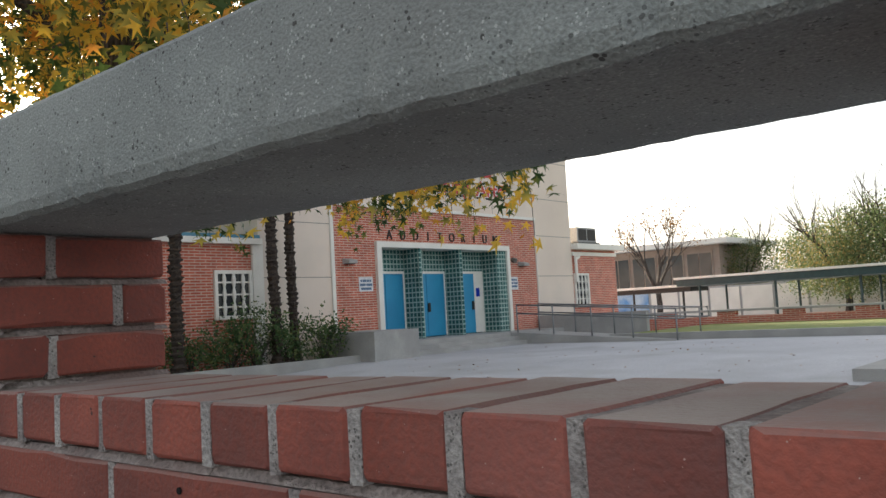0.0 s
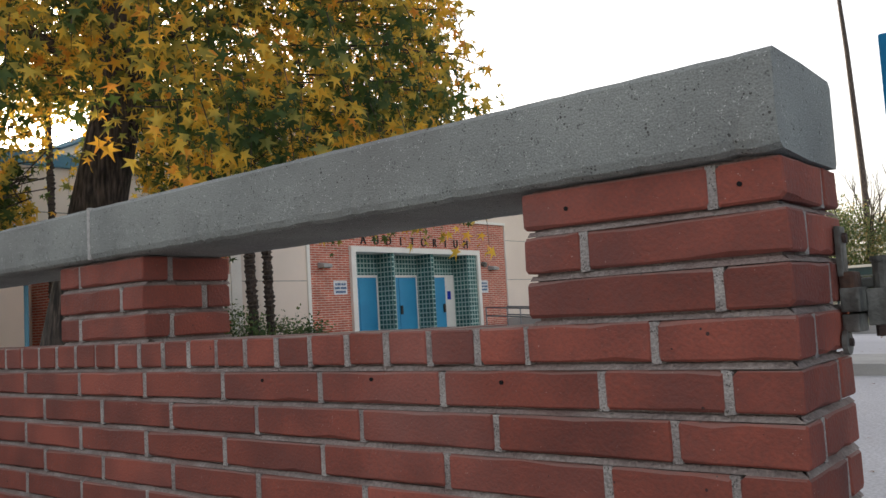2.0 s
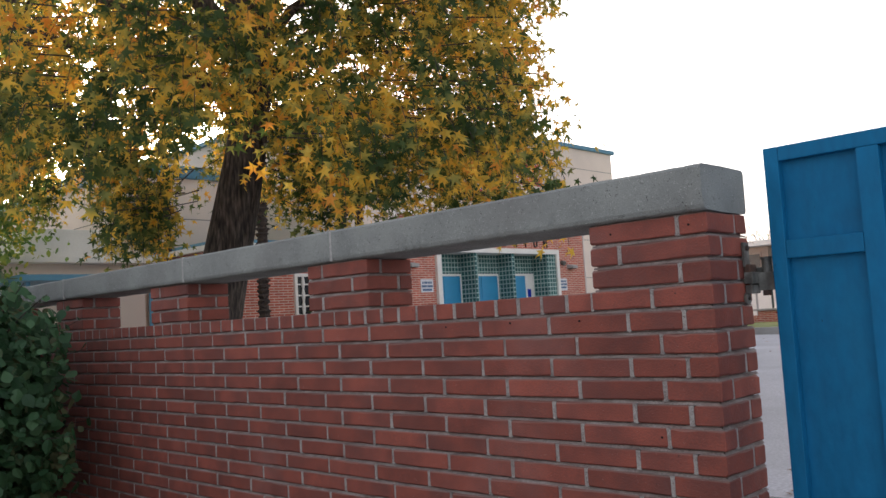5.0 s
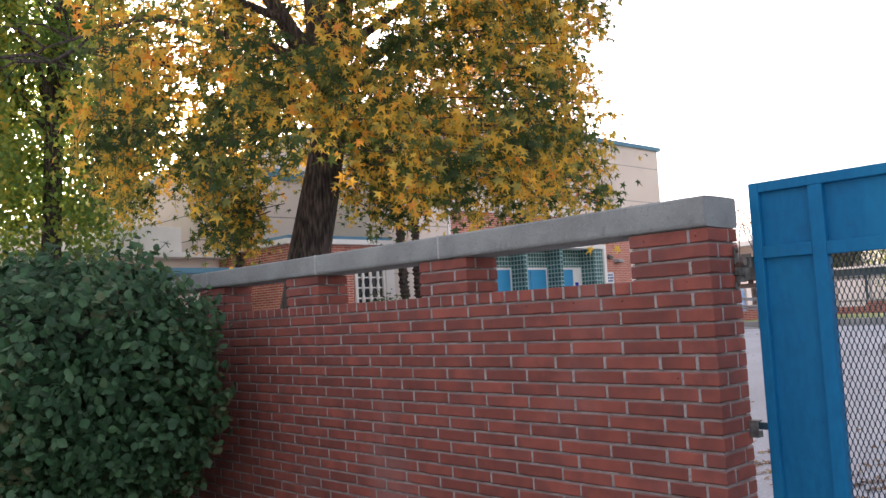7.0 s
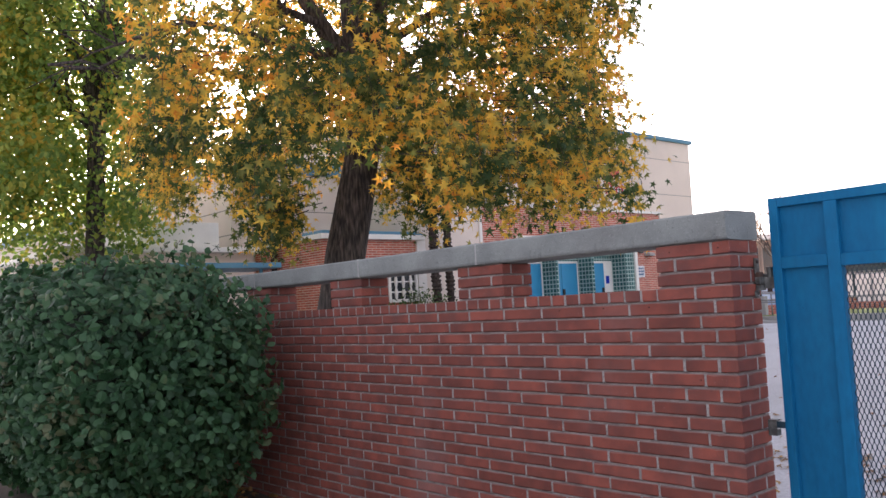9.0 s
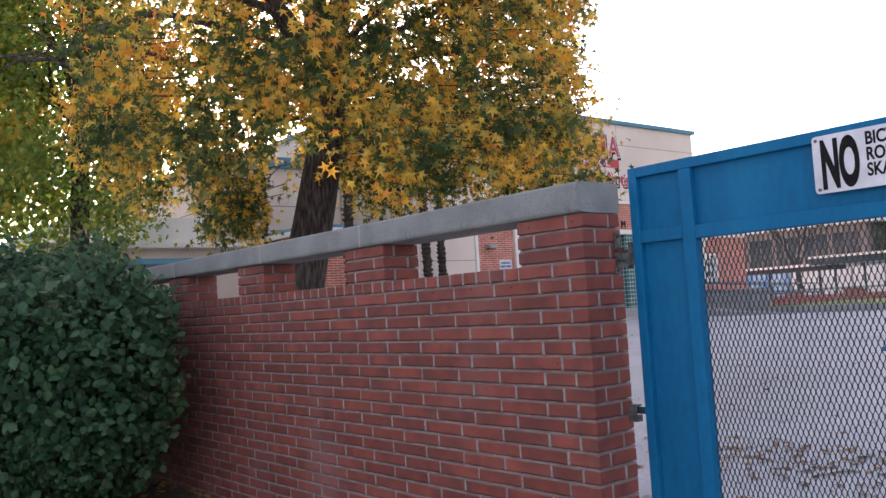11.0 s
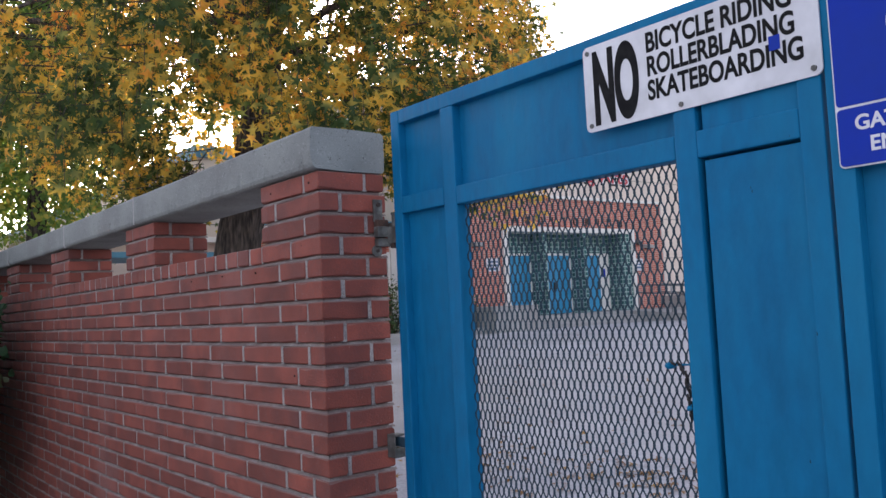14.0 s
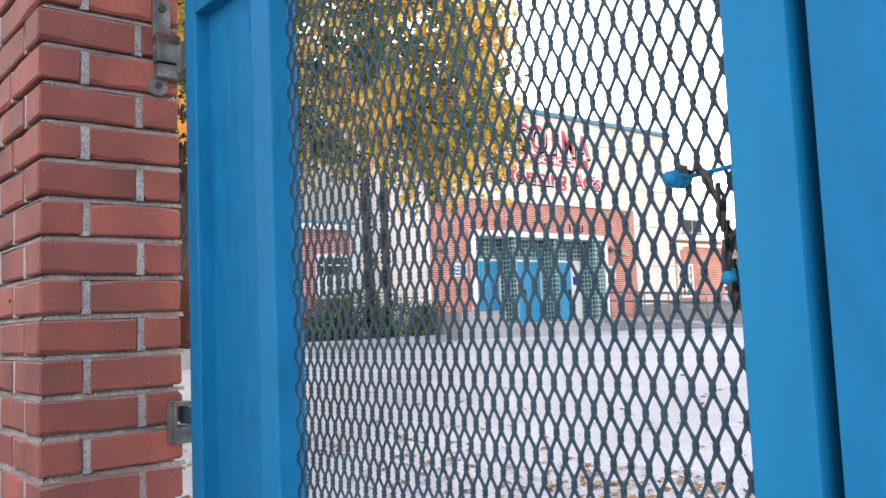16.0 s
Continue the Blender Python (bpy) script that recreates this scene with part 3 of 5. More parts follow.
def line(words, size, material, m, parent, squash, thick, heavy):
    """A centred line of words, each word a part of its own."""
    obs = [lettering("lettering", w, size, material, Matrix.Identity(4), parent, squash, thick, heavy) for w in words]
    ext = [(min(v.co.x for v in o.data.vertices), max(v.co.x for v in o.data.vertices)) for o in obs]
    gap = size * squash * 0.32
    x = -(sum(b - a for a, b in ext) + gap * (len(words) - 1)) / 2
    for o, (a, b) in zip(obs, ext):
        o.data.transform(m @ Matrix.Translation((x - a, 0, 0)))
        x += b - a + gap


def plate(x0, x1, y0, y1, z0, z1, r=0.015):
    """A thin upright sheet with rounded corners."""
    bm = bmesh.new()
    ring = []
    for cx, cz, a0 in ((x1 - r, z1 - r, 0), (x0 + r, z1 - r, 90), (x0 + r, z0 + r, 180), (x1 - r, z0 + r, 270)):
        for k in range(5):
            a = radians(a0 + k * 22.5)
            ring.append((cx + r * math.cos(a), cz + r * math.sin(a)))
    f = [bm.verts.new((x, y0, z)) for x, z in ring]
    b = [bm.verts.new((x, y1, z)) for x, z in ring]
    bm.faces.new(f); bm.faces.new(b[::-1])
    for k in range(len(ring)):
        bm.faces.new((f[k], f[(k + 1) % len(ring)], b[(k + 1) % len(ring)], b[k]))
    return bm


sg = thing("notice_sign", "white metal sign with black capitals forbidding bicycles and skating", "sign", (1.24, 0.23, 1.894))
sign_plate = part("plate", plate(0.940, 1.545, 0.2305, 0.2345, 1.893, 2.106), M_WHITE, sg)
SF = 0.2300
lettering("lettering", "NO", 0.236, M_BLACK, pose(0.968, SF, 1.917, 90), sg, 0.37, 0.0006, 0.0115)
for k, words in enumerate(("BICYCLE RIDING", "ROLLERBLADING", "SKATEBOARDING")):
    lettering("lettering", words, 0.064, M_BLACK, pose(1.132, SF, 2.046 - k * 0.056, 90), sg, 0.735 if k else 0.755, 0.0006, 0.0017)
for x, z in ((0.955, 2.09), (1.527, 2.09), (0.957, 1.908), (1.528, 1.908), (1.22, 1.905)):
    bm = bmesh.new(); rod(bm, (x, 0.2275, z), (x, 0.232, z), 0.006, 8)
    part("screw", bm, M_GALV, sign_plate)
part("sticker", boxes((1.438, 1.462, 0.2293, 0.2302, 1.965, 1.995)), M_SBLUE, sg, "small worn blue sticker")
bs = thing("access_sign", "blue metal access sign with a white wheelchair symbol", "sign", (1.72, 0.23, 1.71))
part("plate", plate(1.562, 1.90, 0.2305, 0.2345, 1.704, 2.115, 0.01), M_WHITE, bs)
part("upper_face", plate(1.565, 1.897, 0.2290, 0.2303, 1.820, 2.112, 0.008), M_SBLUE, bs)
part("lower_face", plate(1.565, 1.897, 0.2290, 0.2303, 1.707, 1.815, 0.008), M_SBLUE, bs)
bm = bmesh.new()
cx, cz = 1.732, 1.955
tube(bm, [(cx + 0.058 * math.cos(radians(a)), 0.2285, cz + 0.058 * math.sin(radians(a))) for a in range(100, 390, 5)], [0.0062] * 58, 8)
bmesh.ops.scale(bm, vec=(1, 0.1, 1), space=Matrix.Translation((0, -0.2285, 0)), verts=bm.verts)
box(bm, 1.710, 1.725, 0.2278, 0.2288, 1.975, 2.045)
box(bm, 1.725, 1.765, 0.2278, 0.2288, 1.995, 2.008)
box(bm, 1.710, 1.772, 0.2278, 0.2288, 1.968, 1.981)
rod(bm, (1.710, 0.2279, 2.064), (1.710, 0.2288, 2.064), 0.014, 12)
part("wheelchair_symbol", bm, M_WHITE, bs)
part("bar", boxes((1.668, 1.81, 0.2278, 0.2288, 1.868, 1.879)), M_WHITE, bs)
lettering("lettering", "GATE A", 0.039, M_WHITE, pose(1.597, 0.2288, 1.772, 90), bs, 1.0, 0.0006, 0.0010)
lettering("lettering", "ENTR", 0.039, M_WHITE, pose(1.622, 0.2288, 1.730, 90), bs, 1.0, 0.0006, 0.0010)

# ---- auditorium ----
FX = -18.0
aud = thing("auditorium_building", "cream stucco auditorium with a red brick entrance bay and blue doors", "building", (-26, 20, PZ), kind="structure")
WL, WR, RZ = 12.85, 27.87, 8.1
BY0, BY1, BZ = 15.42, 25.42, 5.02
OY0, OY1, OZ0, OZ1 = 17.09, 23.70, 1.04, 4.02
pieces("stucco_wall", ((-40, FX, WL, BY0 - 0.12, 0.3, RZ), (-40, FX, BY1 + 0.03, WR, 0.3, RZ), (-40, FX, BY0 - 0.12, BY1 + 0.03, BZ + 0.1, RZ), (-40, FX - 1.7, BY0 - 0.12, BY1 + 0.03, 0.3, BZ + 0.1)), M_STUCCO, aud)
pieces("brick_panel", ((FX - 1.7, FX - 0.04, BY0, OY0, 0.3, BZ), (FX - 1.7, FX - 0.04, OY1, BY1, 0.3, BZ), (FX - 1.7, FX - 0.04, OY0, OY1, OZ1, BZ)), M_WBRICK_X, aud)
part("panel_trim", boxes((FX - 0.3, FX + 0.05, BY0 - 0.12, BY0, 0.3, BZ + 0.1)), M_TRIM, aud)
part("panel_trim", boxes((FX - 0.3, FX + 0.05, BY0, BY1 + 0.03, BZ, BZ + 0.1)), M_TRIM, aud)
part("panel_trim", boxes((FX - 0.3, FX + 0.02, BY1, BY1 + 0.03, 0.3, BZ)), M_TRIM, aud)
part("roof_fascia", boxes((-40.1, FX + 0.12, WL - 0.12, WR + 0.12, RZ, RZ + 0.16), bevel=0.02), M_FASCIA, aud, "teal painted metal roof edge")
for z in (2.95, 4.45, 5.85, 7.3):
    for a, b in ((WL, BY0 - 0.12), (BY1 + 0.03, WR)):
        if z < BZ + 0.1:
            part("stucco_joint", boxes((FX, FX + 0.004, a, b, z, z + 0.02)), M_JOINT, aud)
    if z > BZ:
        part("stucco_joint", boxes((FX, FX + 0.004, WL, WR, z, z + 0.02)), M_JOINT, aud)
for y in (17.9, 20.4, 22.9):
    part("stucco_joint", boxes((FX, FX + 0.004, y, y + 0.015, BZ + 0.1, RZ)), M_JOINT, aud)
# entrance: white surround, soffit, three doors between tiled fins
pieces("door_surround", ((FX - 0.3, FX + 0.06, OY0, OY0 + 0.2, OZ0, OZ1), (FX - 0.3, FX + 0.06, OY1 - 0.16, OY1, OZ0, OZ1), (FX - 0.3, FX + 0.06, OY0 + 0.2, OY1 - 0.16, OZ1 - 0.17, OZ1)), M_TRIM, aud, "white painted door surround")
part("soffit", boxes((FX - 1.2, FX - 0.3, OY0, OY1, OZ1 - 0.17, OZ1 - 0.1)), M_TRIM, aud)
DX = FX - 0.75
part("back_wall", boxes((DX - 0.3, DX - 0.05, OY0, OY1, OZ0, OZ1)), M_TILE, aud)
fins = [(19.0, 19.13), (20.98, 21.11), (23.02, 23.54)]
for a, b in fins:
    part("tiled_fin", boxes((DX - 0.05, FX - 0.02, a, b, OZ0, OZ1 - 0.17), bevel=0.006), M_TILE, aud, "teal patterned tile fin")
bays = [(OY0 + 0.2, 19.0), (19.13, 20.98), (21.11, 23.02)]
for i, (a, b) in enumerate(bays):
    w = min(b - a, 1.9)
    top = 3.1
    part("tiled_transom", boxes((DX - 0.05, DX + 0.03, a, b, top + 0.08, OZ1 - 0.17)), M_TILE, aud, "teal patterned tile panel over the door")
    part("door_frame", boxes((DX - 0.05, DX + 0.05, a, b, top, top + 0.08), (DX - 0.05, DX + 0.05, b - 0.05, b, OZ0, top)), M_TRIM, aud)
    if i == 2:
        part("door_leaf", boxes((DX - 0.04, DX + 0.03, a, a + 1.42, OZ0 + 0.02, top), bevel=0.008), M_BLUE2, aud, "bright blue double door leaf")
        part("white_panel", boxes((DX - 0.04, DX + 0.03, a + 1.42, b - 0.05, OZ0 + 0.02, top)), M_TRIM, aud)
        part("door_notice", boxes((DX + 0.03, DX + 0.036, a + 1.52, a + 1.72, 2.3, 2.6)), M_SBLUE, aud, "small blue notice")
        hy = a + 1.3
    else:
        mid = (a + b) / 2
        for c, d in ((a, mid - 0.01), (mid + 0.01, b - 0.05)):
            part("door_leaf", boxes((DX - 0.04, DX + 0.03, c, d, OZ0 + 0.02, top), bevel=0.008), M_BLUE2, aud, "bright blue double door leaf")
        hy = mid + 0.06
    if i:
        part("door_pull", boxes((DX + 0.03, DX + 0.09, hy - 0.05, hy + 0.05, 1.85, 2.15), bevel=0.02), M_DARK, aud, "dark door pull")
# raised letters over the door
word, ya, yb = "AUDITORIUM", 17.72, 22.98
for k, ch in enumerate(word):
    lettering("letter", ch, 0.42, M_DARK, pose(FX - 0.02, ya + (yb - ya) * k / 9, 4.10, 90, 0, 90), aud, 0.85, 0.025, -0.004, "CENTER", "dark metal letter")
# painted school sign
ps = thing("painted_wall_sign", "red and white painted school sign on the stucco wall", "sign", (FX + 0.02, 20.4, 5.6))
word = "PACOIMA"
for layer, (mt, hv, dx, dy, dz) in enumerate(((M_BLACK, 0.075, 0.006, 0.06, -0.07), (M_WHITE, 0.06, 0.010, 0, 0), (M_RED, 0.022, 0.014, 0, 0))):
    for k, ch in enumerate(word):
        u = (k - 3) / 3
        lettering("letter", ch, 1.22 - 0.16 * u * u, mt, pose(FX + dx, 20.4 + 2.28 * u + dy, 6.88 + dz - 0.02 * u * u, 90, 0, 90), ps, 0.8, 0.002, hv, "CENTER")
part("band", boxes((FX + 0.004, FX + 0.012, 17.75, 22.95, 6.40, 6.72)), M_RED, ps, "red painted band")
line(("MIDDLE", "SCHOOL"), 0.30, M_WHITE, pose(FX + 0.016, 20.35, 6.46, 90, 0, 90), ps, 1.75, 0.002, 0.01)
for mt, hv, dx, dy, dz in ((M_BLACK, 0.05, 0.006, 0.04, -0.05), (M_WHITE, 0.038, 0.010, 0, 0), (M_RED, 0.012, 0.014, 0, 0)):
    line(("Performing", "Arts"), 0.74, mt, pose(FX + dx, 20.7 + dy, 5.72 + dz, 90, 0, 90), ps, 1.18, 0.002, hv)
# wall notices and lamps by the doors
for y0, y1, z0, z1 in ((16.38, 16.93, 2.54, 2.96), (23.68, 24.2, 2.48, 2.94)):
    nt = thing("wall_notice", "white notice with blue lines of small print on brick", "sign", (FX, (y0 + y1) / 2, z0), "entrance notices")
    part("plate", boxes((FX - 0.05, FX - 0.02, y0, y1, z0, z1)), M_WHITE, nt)
    for k, words in enumerate((((0.10, 0.22), (0.26, 0.52), (0.56, 0.72), (0.76, 0.88)), ((0.06, 0.46), (0.51, 0.94)), ((0.12, 0.88),))):
        for u, v in words:
            part("print_bar", boxes((FX - 0.02, FX - 0.017, y0 + (y1 - y0) * u, y0 + (y1 - y0) * v, z1 - 0.145 - k * 0.115, z1 - 0.075 - k * 0.115)), M_PRINT, nt)
for y, z in ((15.95, 3.42), (24.45, 3.40)):
    lp = thing("wall_lamp", "white boxy wall lamp on the brick beside the doors", "lamp", (FX, y, z - 0.1), "entrance wall lamps")
    bm = boxes((FX - 0.05, FX + 0.24, y - 0.17, y + 0.17, z - 0.08, z + 0.08), bevel=0.015)
    for v in bm.verts:
        if v.co.x > FX + 0.1 and v.co.z > z:
            v.co.z -= 0.06
    housing = part("housing", bm, M_CONC2, lp)
    part("lens", boxes((FX + 0.0, FX + 0.17, y - 0.14, y + 0.14, z - 0.1, z - 0.075)), M_GLASS, housing)
bm = bmesh.new(); rod(bm, (FX - 0.04, 23.95, 3.55), (FX + 0.12, 23.95, 3.5), 0.09, 12)
tagged(part("wall_bell", bm, M_GALV), "round grey alarm bell on the brick", "bell")


def barred_window(x, y0, y1, z0, z1, parent):
    w = part("window", boxes((x - 0.06, x + 0.05, y0, y0 + 0.09, z0, z1), (x - 0.06, x + 0.05, y1 - 0.09, y1, z0, z1), (x - 0.06, x + 0.05, y0 + 0.09, y1 - 0.09, z1 - 0.09, z1), (x - 0.06, x + 0.08, y0 + 0.09, y1 - 0.09, z0, z0 + 0.09)), M_TRIM, parent, "white framed window behind a white grille")
    part("pane", boxes((x - 0.02, x - 0.015, y0 + 0.09, y1 - 0.09, z0 + 0.09, z1 - 0.09)), M_GLASS, w)
    for k in range(1, 4):
        y = y0 + (y1 - y0) * k / 4
        bm = bmesh.new()
        zs = [z0 + 0.09 + (z1 - z0 - 0.18) * s / 12 for s in range(13)]
        tube(bm, [(x + 0.03, y, z) for z in zs], [0.03 + 0.025 * abs(math.sin(s * math.pi / 4)) for s in range(13)], 6)
        part("grille_bar", bm, M_TRIM, w)
    for k in range(1, 4):
        z = z0 + (z1 - z0) * k / 4
        part("grille_bar", boxes((x + 0.02, x + 0.045, y0 + 0.09, y1 - 0.09, z - 0.02, z + 0.02)), M_TRIM, w)
    return w


# brick wing beside the auditorium
wing = thing("brick_wing", "low red brick wing with a white roof edge and barred window", "building", (-20, 11, PZ), kind="structure")
part("front_wall", boxes((FX - 0.3, FX - 0.02, 9.36, WL - 0.004, 0.3, 3.8)), M_WBRICK_X, wing)
part("side_wall", boxes((-34, FX - 0.02, 9.28, 9.355, 0.3, 3.8)), M_WBRICK_Y, wing)
part("roof", boxes((-34, FX + 0.2, 9.1, WL - 0.004, 3.8, 3.95), bevel=0.01), M_TRIM, wing, "white painted roof edge")
part("roof_flashing", boxes((-34, FX + 0.1, 9.2, WL - 0.004, 3.955, 4.05), bevel=0.01), M_FASCIA, wing)
barred_window(FX, 11.48, 12.6, 1.93, 3.15, wing)
part("pilaster", boxes((FX - 0.02, FX + 0.06, 12.62, WL + 0.1, 0.3, 3.8)), M_TRIM, wing)
# taller stucco block behind the wing
blk = thing("stucco_block", "cream stucco rear block with a blue roof edge", "building", (-28, 10, PZ), kind="structure")
part("wall", boxes((-60, -22.0, 8.5, 12.8, 0.3, 6.35)), M_STUCCO, blk)
part("roof_edge", boxes((-60.1, -21.85, 8.35, 12.8, 6.35, 6.72), bevel=0.02), M_FASCIA, blk, "blue painted roof edge")
for z in (4.3, 5.1):
    part("stucco_joint", boxes((-22.0, -21.996, 8.5, 12.8, z, z + 0.03), (-60, -21.996, 8.496, 8.5, z, z + 0.03)), M_JOINT, blk)
low = thing("low_stucco_block", "low cream block with a flat overhanging roof", "building", (-30, 5, PZ), kind="structure")
part("wall", boxes((-60, -20.5, 3.0, 8.4, 0.3, 3.75)), M_STUCCO, low)
part("parapet", boxes((-60, -20.2, 5.2, 7.2, 3.75, 4.45), bevel=0.02), M_TRIM, low)
part("roof_edge", boxes((-60, -20.1, 2.8, 8.6, 3.6, 3.75), bevel=0.02), M_TRIM, low)
wk = thing("walkway_canopy", "blue edged flat walkway canopy on steel posts", "canopy", (-17, 6, PZ))
part("roof", boxes((-19.5, -17.6, 4.2, 7.7, 2.98, 3.12), bevel=0.015), M_FASCIA, wk)
for y in (4.5, 7.3):
    bm = bmesh.new(); rod(bm, (-18.0, y, 0.5), (-18.0, y, 2.99), 0.05)
    part("post", bm, M_FASCIA, wk)

# wing beyond the auditorium, with its roof unit
wr = thing("brick_wing", "low red brick wing with a white roof edge and barred window", "building", (-20, 30, PZ), kind="structure")
part("front_wall", boxes((-34, FX - 0.02, WR + 0.004, 31.3, 0.3, 4.0)), M_WBRICK_X, wr)
part("roof", boxes((-34, FX + 0.3, WR + 0.004, 31.6, 4.0, 4.22), bevel=0.01), M_TRIM, wr, "white painted roof edge")
part("cornice", boxes((FX - 0.02, FX + 0.06, WR + 0.004, 31.3, 3.75, 3.9)), M_TRIM, wr)
barred_window(FX, 27.95, 29.0, 1.72, 3.06, wr)
ac = thing("rooftop_cooler", "grey sheet metal cooling unit on the flat roof", "cooler", (-20, 30, 4.22))
cabinet = part("cabinet", boxes((-19.5, -18.5, 29.2, 30.7, 4.38, 5.0), bevel=0.02), M_GREYB, ac)
part("stand", boxes((-19.6, -18.4, 29.1, 30.8, 4.22, 4.38)), M_GALV, ac)
for k in range(2):
    part("louvre", boxes((-18.5, -18.48, 29.3 + k * 0.7, 29.9 + k * 0.7, 4.46, 4.92)), M_DARK, cabinet)
pipe = bmesh.new(); rod(pipe, (FX + 0.1, 28.0, 2.7), (FX + 0.1, 28.0, 3.75), 0.06); rod(pipe, (FX + 0.1, 28.0, 3.6), (FX + 0.1, 28.25, 3.7), 0.06)
tagged(part("downpipe", pipe, M_TRIM), "white painted downpipe on the brick wing", "pipe")

# steps, landing, planter and ramp
structure("landing", boxes((FX - 0.7, -16.85, 16.46, 25.3, 0.3, OZ0), bevel=0.01), M_CONC2, "pale concrete landing before the doors", "landing")
for k in range(2):
    structure("step", boxes((-16.85 + 0.32 * k, -16.53 + 0.32 * k, 16.46, 23.4, 0.3, OZ0 - 0.13 * (k + 1)), bevel=0.01), M_CONC2, "worn pale concrete step before the doors", "step")
structure("planter_wall", boxes((-17.95, -15.85, 14.75, 16.45, 0.3, 1.42), bevel=0.015), M_CONC2, "pale grey concrete planter block beside the steps", "planter")
structure("bed_kerb", boxes((-16.6, -16.4, 5.0, 14.75, 0.3, 0.82), bevel=0.01), M_CONC2, "low concrete kerb of the planting bed", "kerb")
structure("planting_bed", boxes((-17.99, -16.6, 5.0, 14.75, 0.3, 0.74)), M_SOIL, "dark soil planting bed under the brick wing", "soil")
bm = bmesh.new()
v = [bm.verts.new(c) for c in ((-16.85, 22.0, 0.5), (-11.0, 22.0, 0.5), (-11.0, 23.4, 0.5), (-16.85, 23.4, 0.5), (-16.85, 22.0, OZ0 - 0.005), (-11.0, 22.0, PZ + 0.01), (-11.0, 23.4, PZ + 0.01), (-16.85, 23.4, OZ0 - 0.005))]
for f in ((0, 1, 5, 4), (1, 2, 6, 5), (2, 3, 7, 6), (3, 0, 4, 7), (4, 5, 6, 7), (3, 2, 1, 0)):
    bm.faces.new([v[k] for k in f])
structure("ramp", bm, M_CONC2, "pale concrete wheelchair ramp", "ramp")
structure("ramp_back_wall", boxes((-17.9, -13.6, 25.2, 25.4, 0.3, 1.5)), M_CONC2, "low concrete wall behind the ramp", "wall")


def ramp_rail(y, x0, x1, label):
    hr = thing("ramp_handrail", label, "handrail", ((x0 + x1) / 2, y, PZ), "ramp handrails")
    ramp_z = lambda x: PZ + (OZ0 - PZ) * min(max((-11.0 - x) / 5.85, 0), 1)
    n = 5
    for h in (0.9, 0.62):
        bm = bmesh.new()
        tube(bm, [(x0, y, ramp_z(x0) + h), (x1, y, ramp_z(x1) + h), (x1 + 0.25, y, ramp_z(x1) + h)] + ([(x1 + 0.28, y, ramp_z(x1) + 0.62)] if h > 0.8 else []), [0.024] * (4 if h > 0.8 else 3), 8)
        part("rail", bm, M_RAIL, hr, smooth=True)
    for k in range(n):
        x = x0 + (x1 - x0) * k / (n - 1)
        bm = bmesh.new(); rod(bm, (x, y, ramp_z(x) - 0.03), (x, y, ramp_z(x) + 0.9), 0.024)
        part("post", bm, M_RAIL, hr, smooth=True)


ramp_rail(22.05, -16.6, -11.05, "grey tubular steel handrail along the ramp")
ramp_rail(23.3, -16.6, -10.9, "grey tubular steel handrail along the ramp")

# kerb, lawn, low brick wall, covered walk beyond the plaza
structure("lawn_kerb", boxes((-13.5, 40, 22.5, 22.7, 0.4, 0.86), bevel=0.01), M_CONC2, "low grey concrete kerb of the lawn", "kerb")
structure("lawn", boxes((-13.5, 40, 22.7, 36.0, 0.4, 0.82)), M_GRASS, "short yellowish green lawn", "lawn")
low_wall = structure("low_wall", boxes((-16.5, 40, 30.0, 30.3, 0.4, 1.09)), M_WBRICK_Y, "low red brick wall beyond the lawn", "wall")
for k in range(20):
    part("pier", boxes((-15.6 + 2.4 * k, -14.9 + 2.4 * k, 30.01, 30.29, 1.09, 1.26)), M_WBRICK_Y, low_wall)
structure("wall_coping", boxes((-16.5, 40, 29.95, 30.35, 1.26, 1.34), bevel=0.01), M_CONC2, "pale concrete coping of the low wall", "coping")
structure("side_kerb", boxes((-3.75, 6, 12.0, 14.0, 0.3, 0.72), bevel=0.01), M_CONC2, "pale concrete seat block at the plaza edge", "kerb")
cp = thing("covered_walk", "long flat covered walk with a pale green steel roof edge", "canopy", (-8, 40, PZ))
part("roof_edge", boxes((-18.6, 30, 37.9, 42.1, 2.75, 2.86), bevel=0.02), M_TRIM, cp)
part("roof", boxes((-18.5, 30, 38.0, 42.0, 2.42, 2.75)), M_DTEAL, cp)
for k in range(9):
    for y in (38.4, 41.6):
        bm = bmesh.new(); rod(bm, (-17.5 + 3.6 * k, y, 0.5), (-17.5 + 3.6 * k, y, 2.43), 0.06)
        part("post", bm, M_DTEAL, cp)
cp2 = thing("covered_walk", "lower dark covered walk joining the long one", "canopy", (-21, 42, PZ))
part("roof_edge", boxes((-26.0, -18.7, 40.0, 42.2, 2.2, 2.42), bevel=0.02), M_DARK, cp2)
part("roof", boxes((-26.0, -18.7, 39.9, 42.2, 2.425, 2.55), bevel=0.02), M_TRIM, cp2)
for x in (-25.0, -22.0, -19.2):
    bm = bmesh.new(); rod(bm, (x, 40.2, 0.5), (x, 40.2, 2.25), 0.06)
    part("post", bm, M_DARK, cp2)
mur = structure("mural_wall", boxes((-34, -26.2, 50, 50.3, 0.4, 2.6)), M_MURAL, "wall with a blue and white painted mural", "wall")
pw = structure("panel_wall", boxes((-26.19, -12.0, 50.05, 50.3, 0.4, 2.5)), M_GREYB, "pale panelled wall behind the covered walk", "wall")
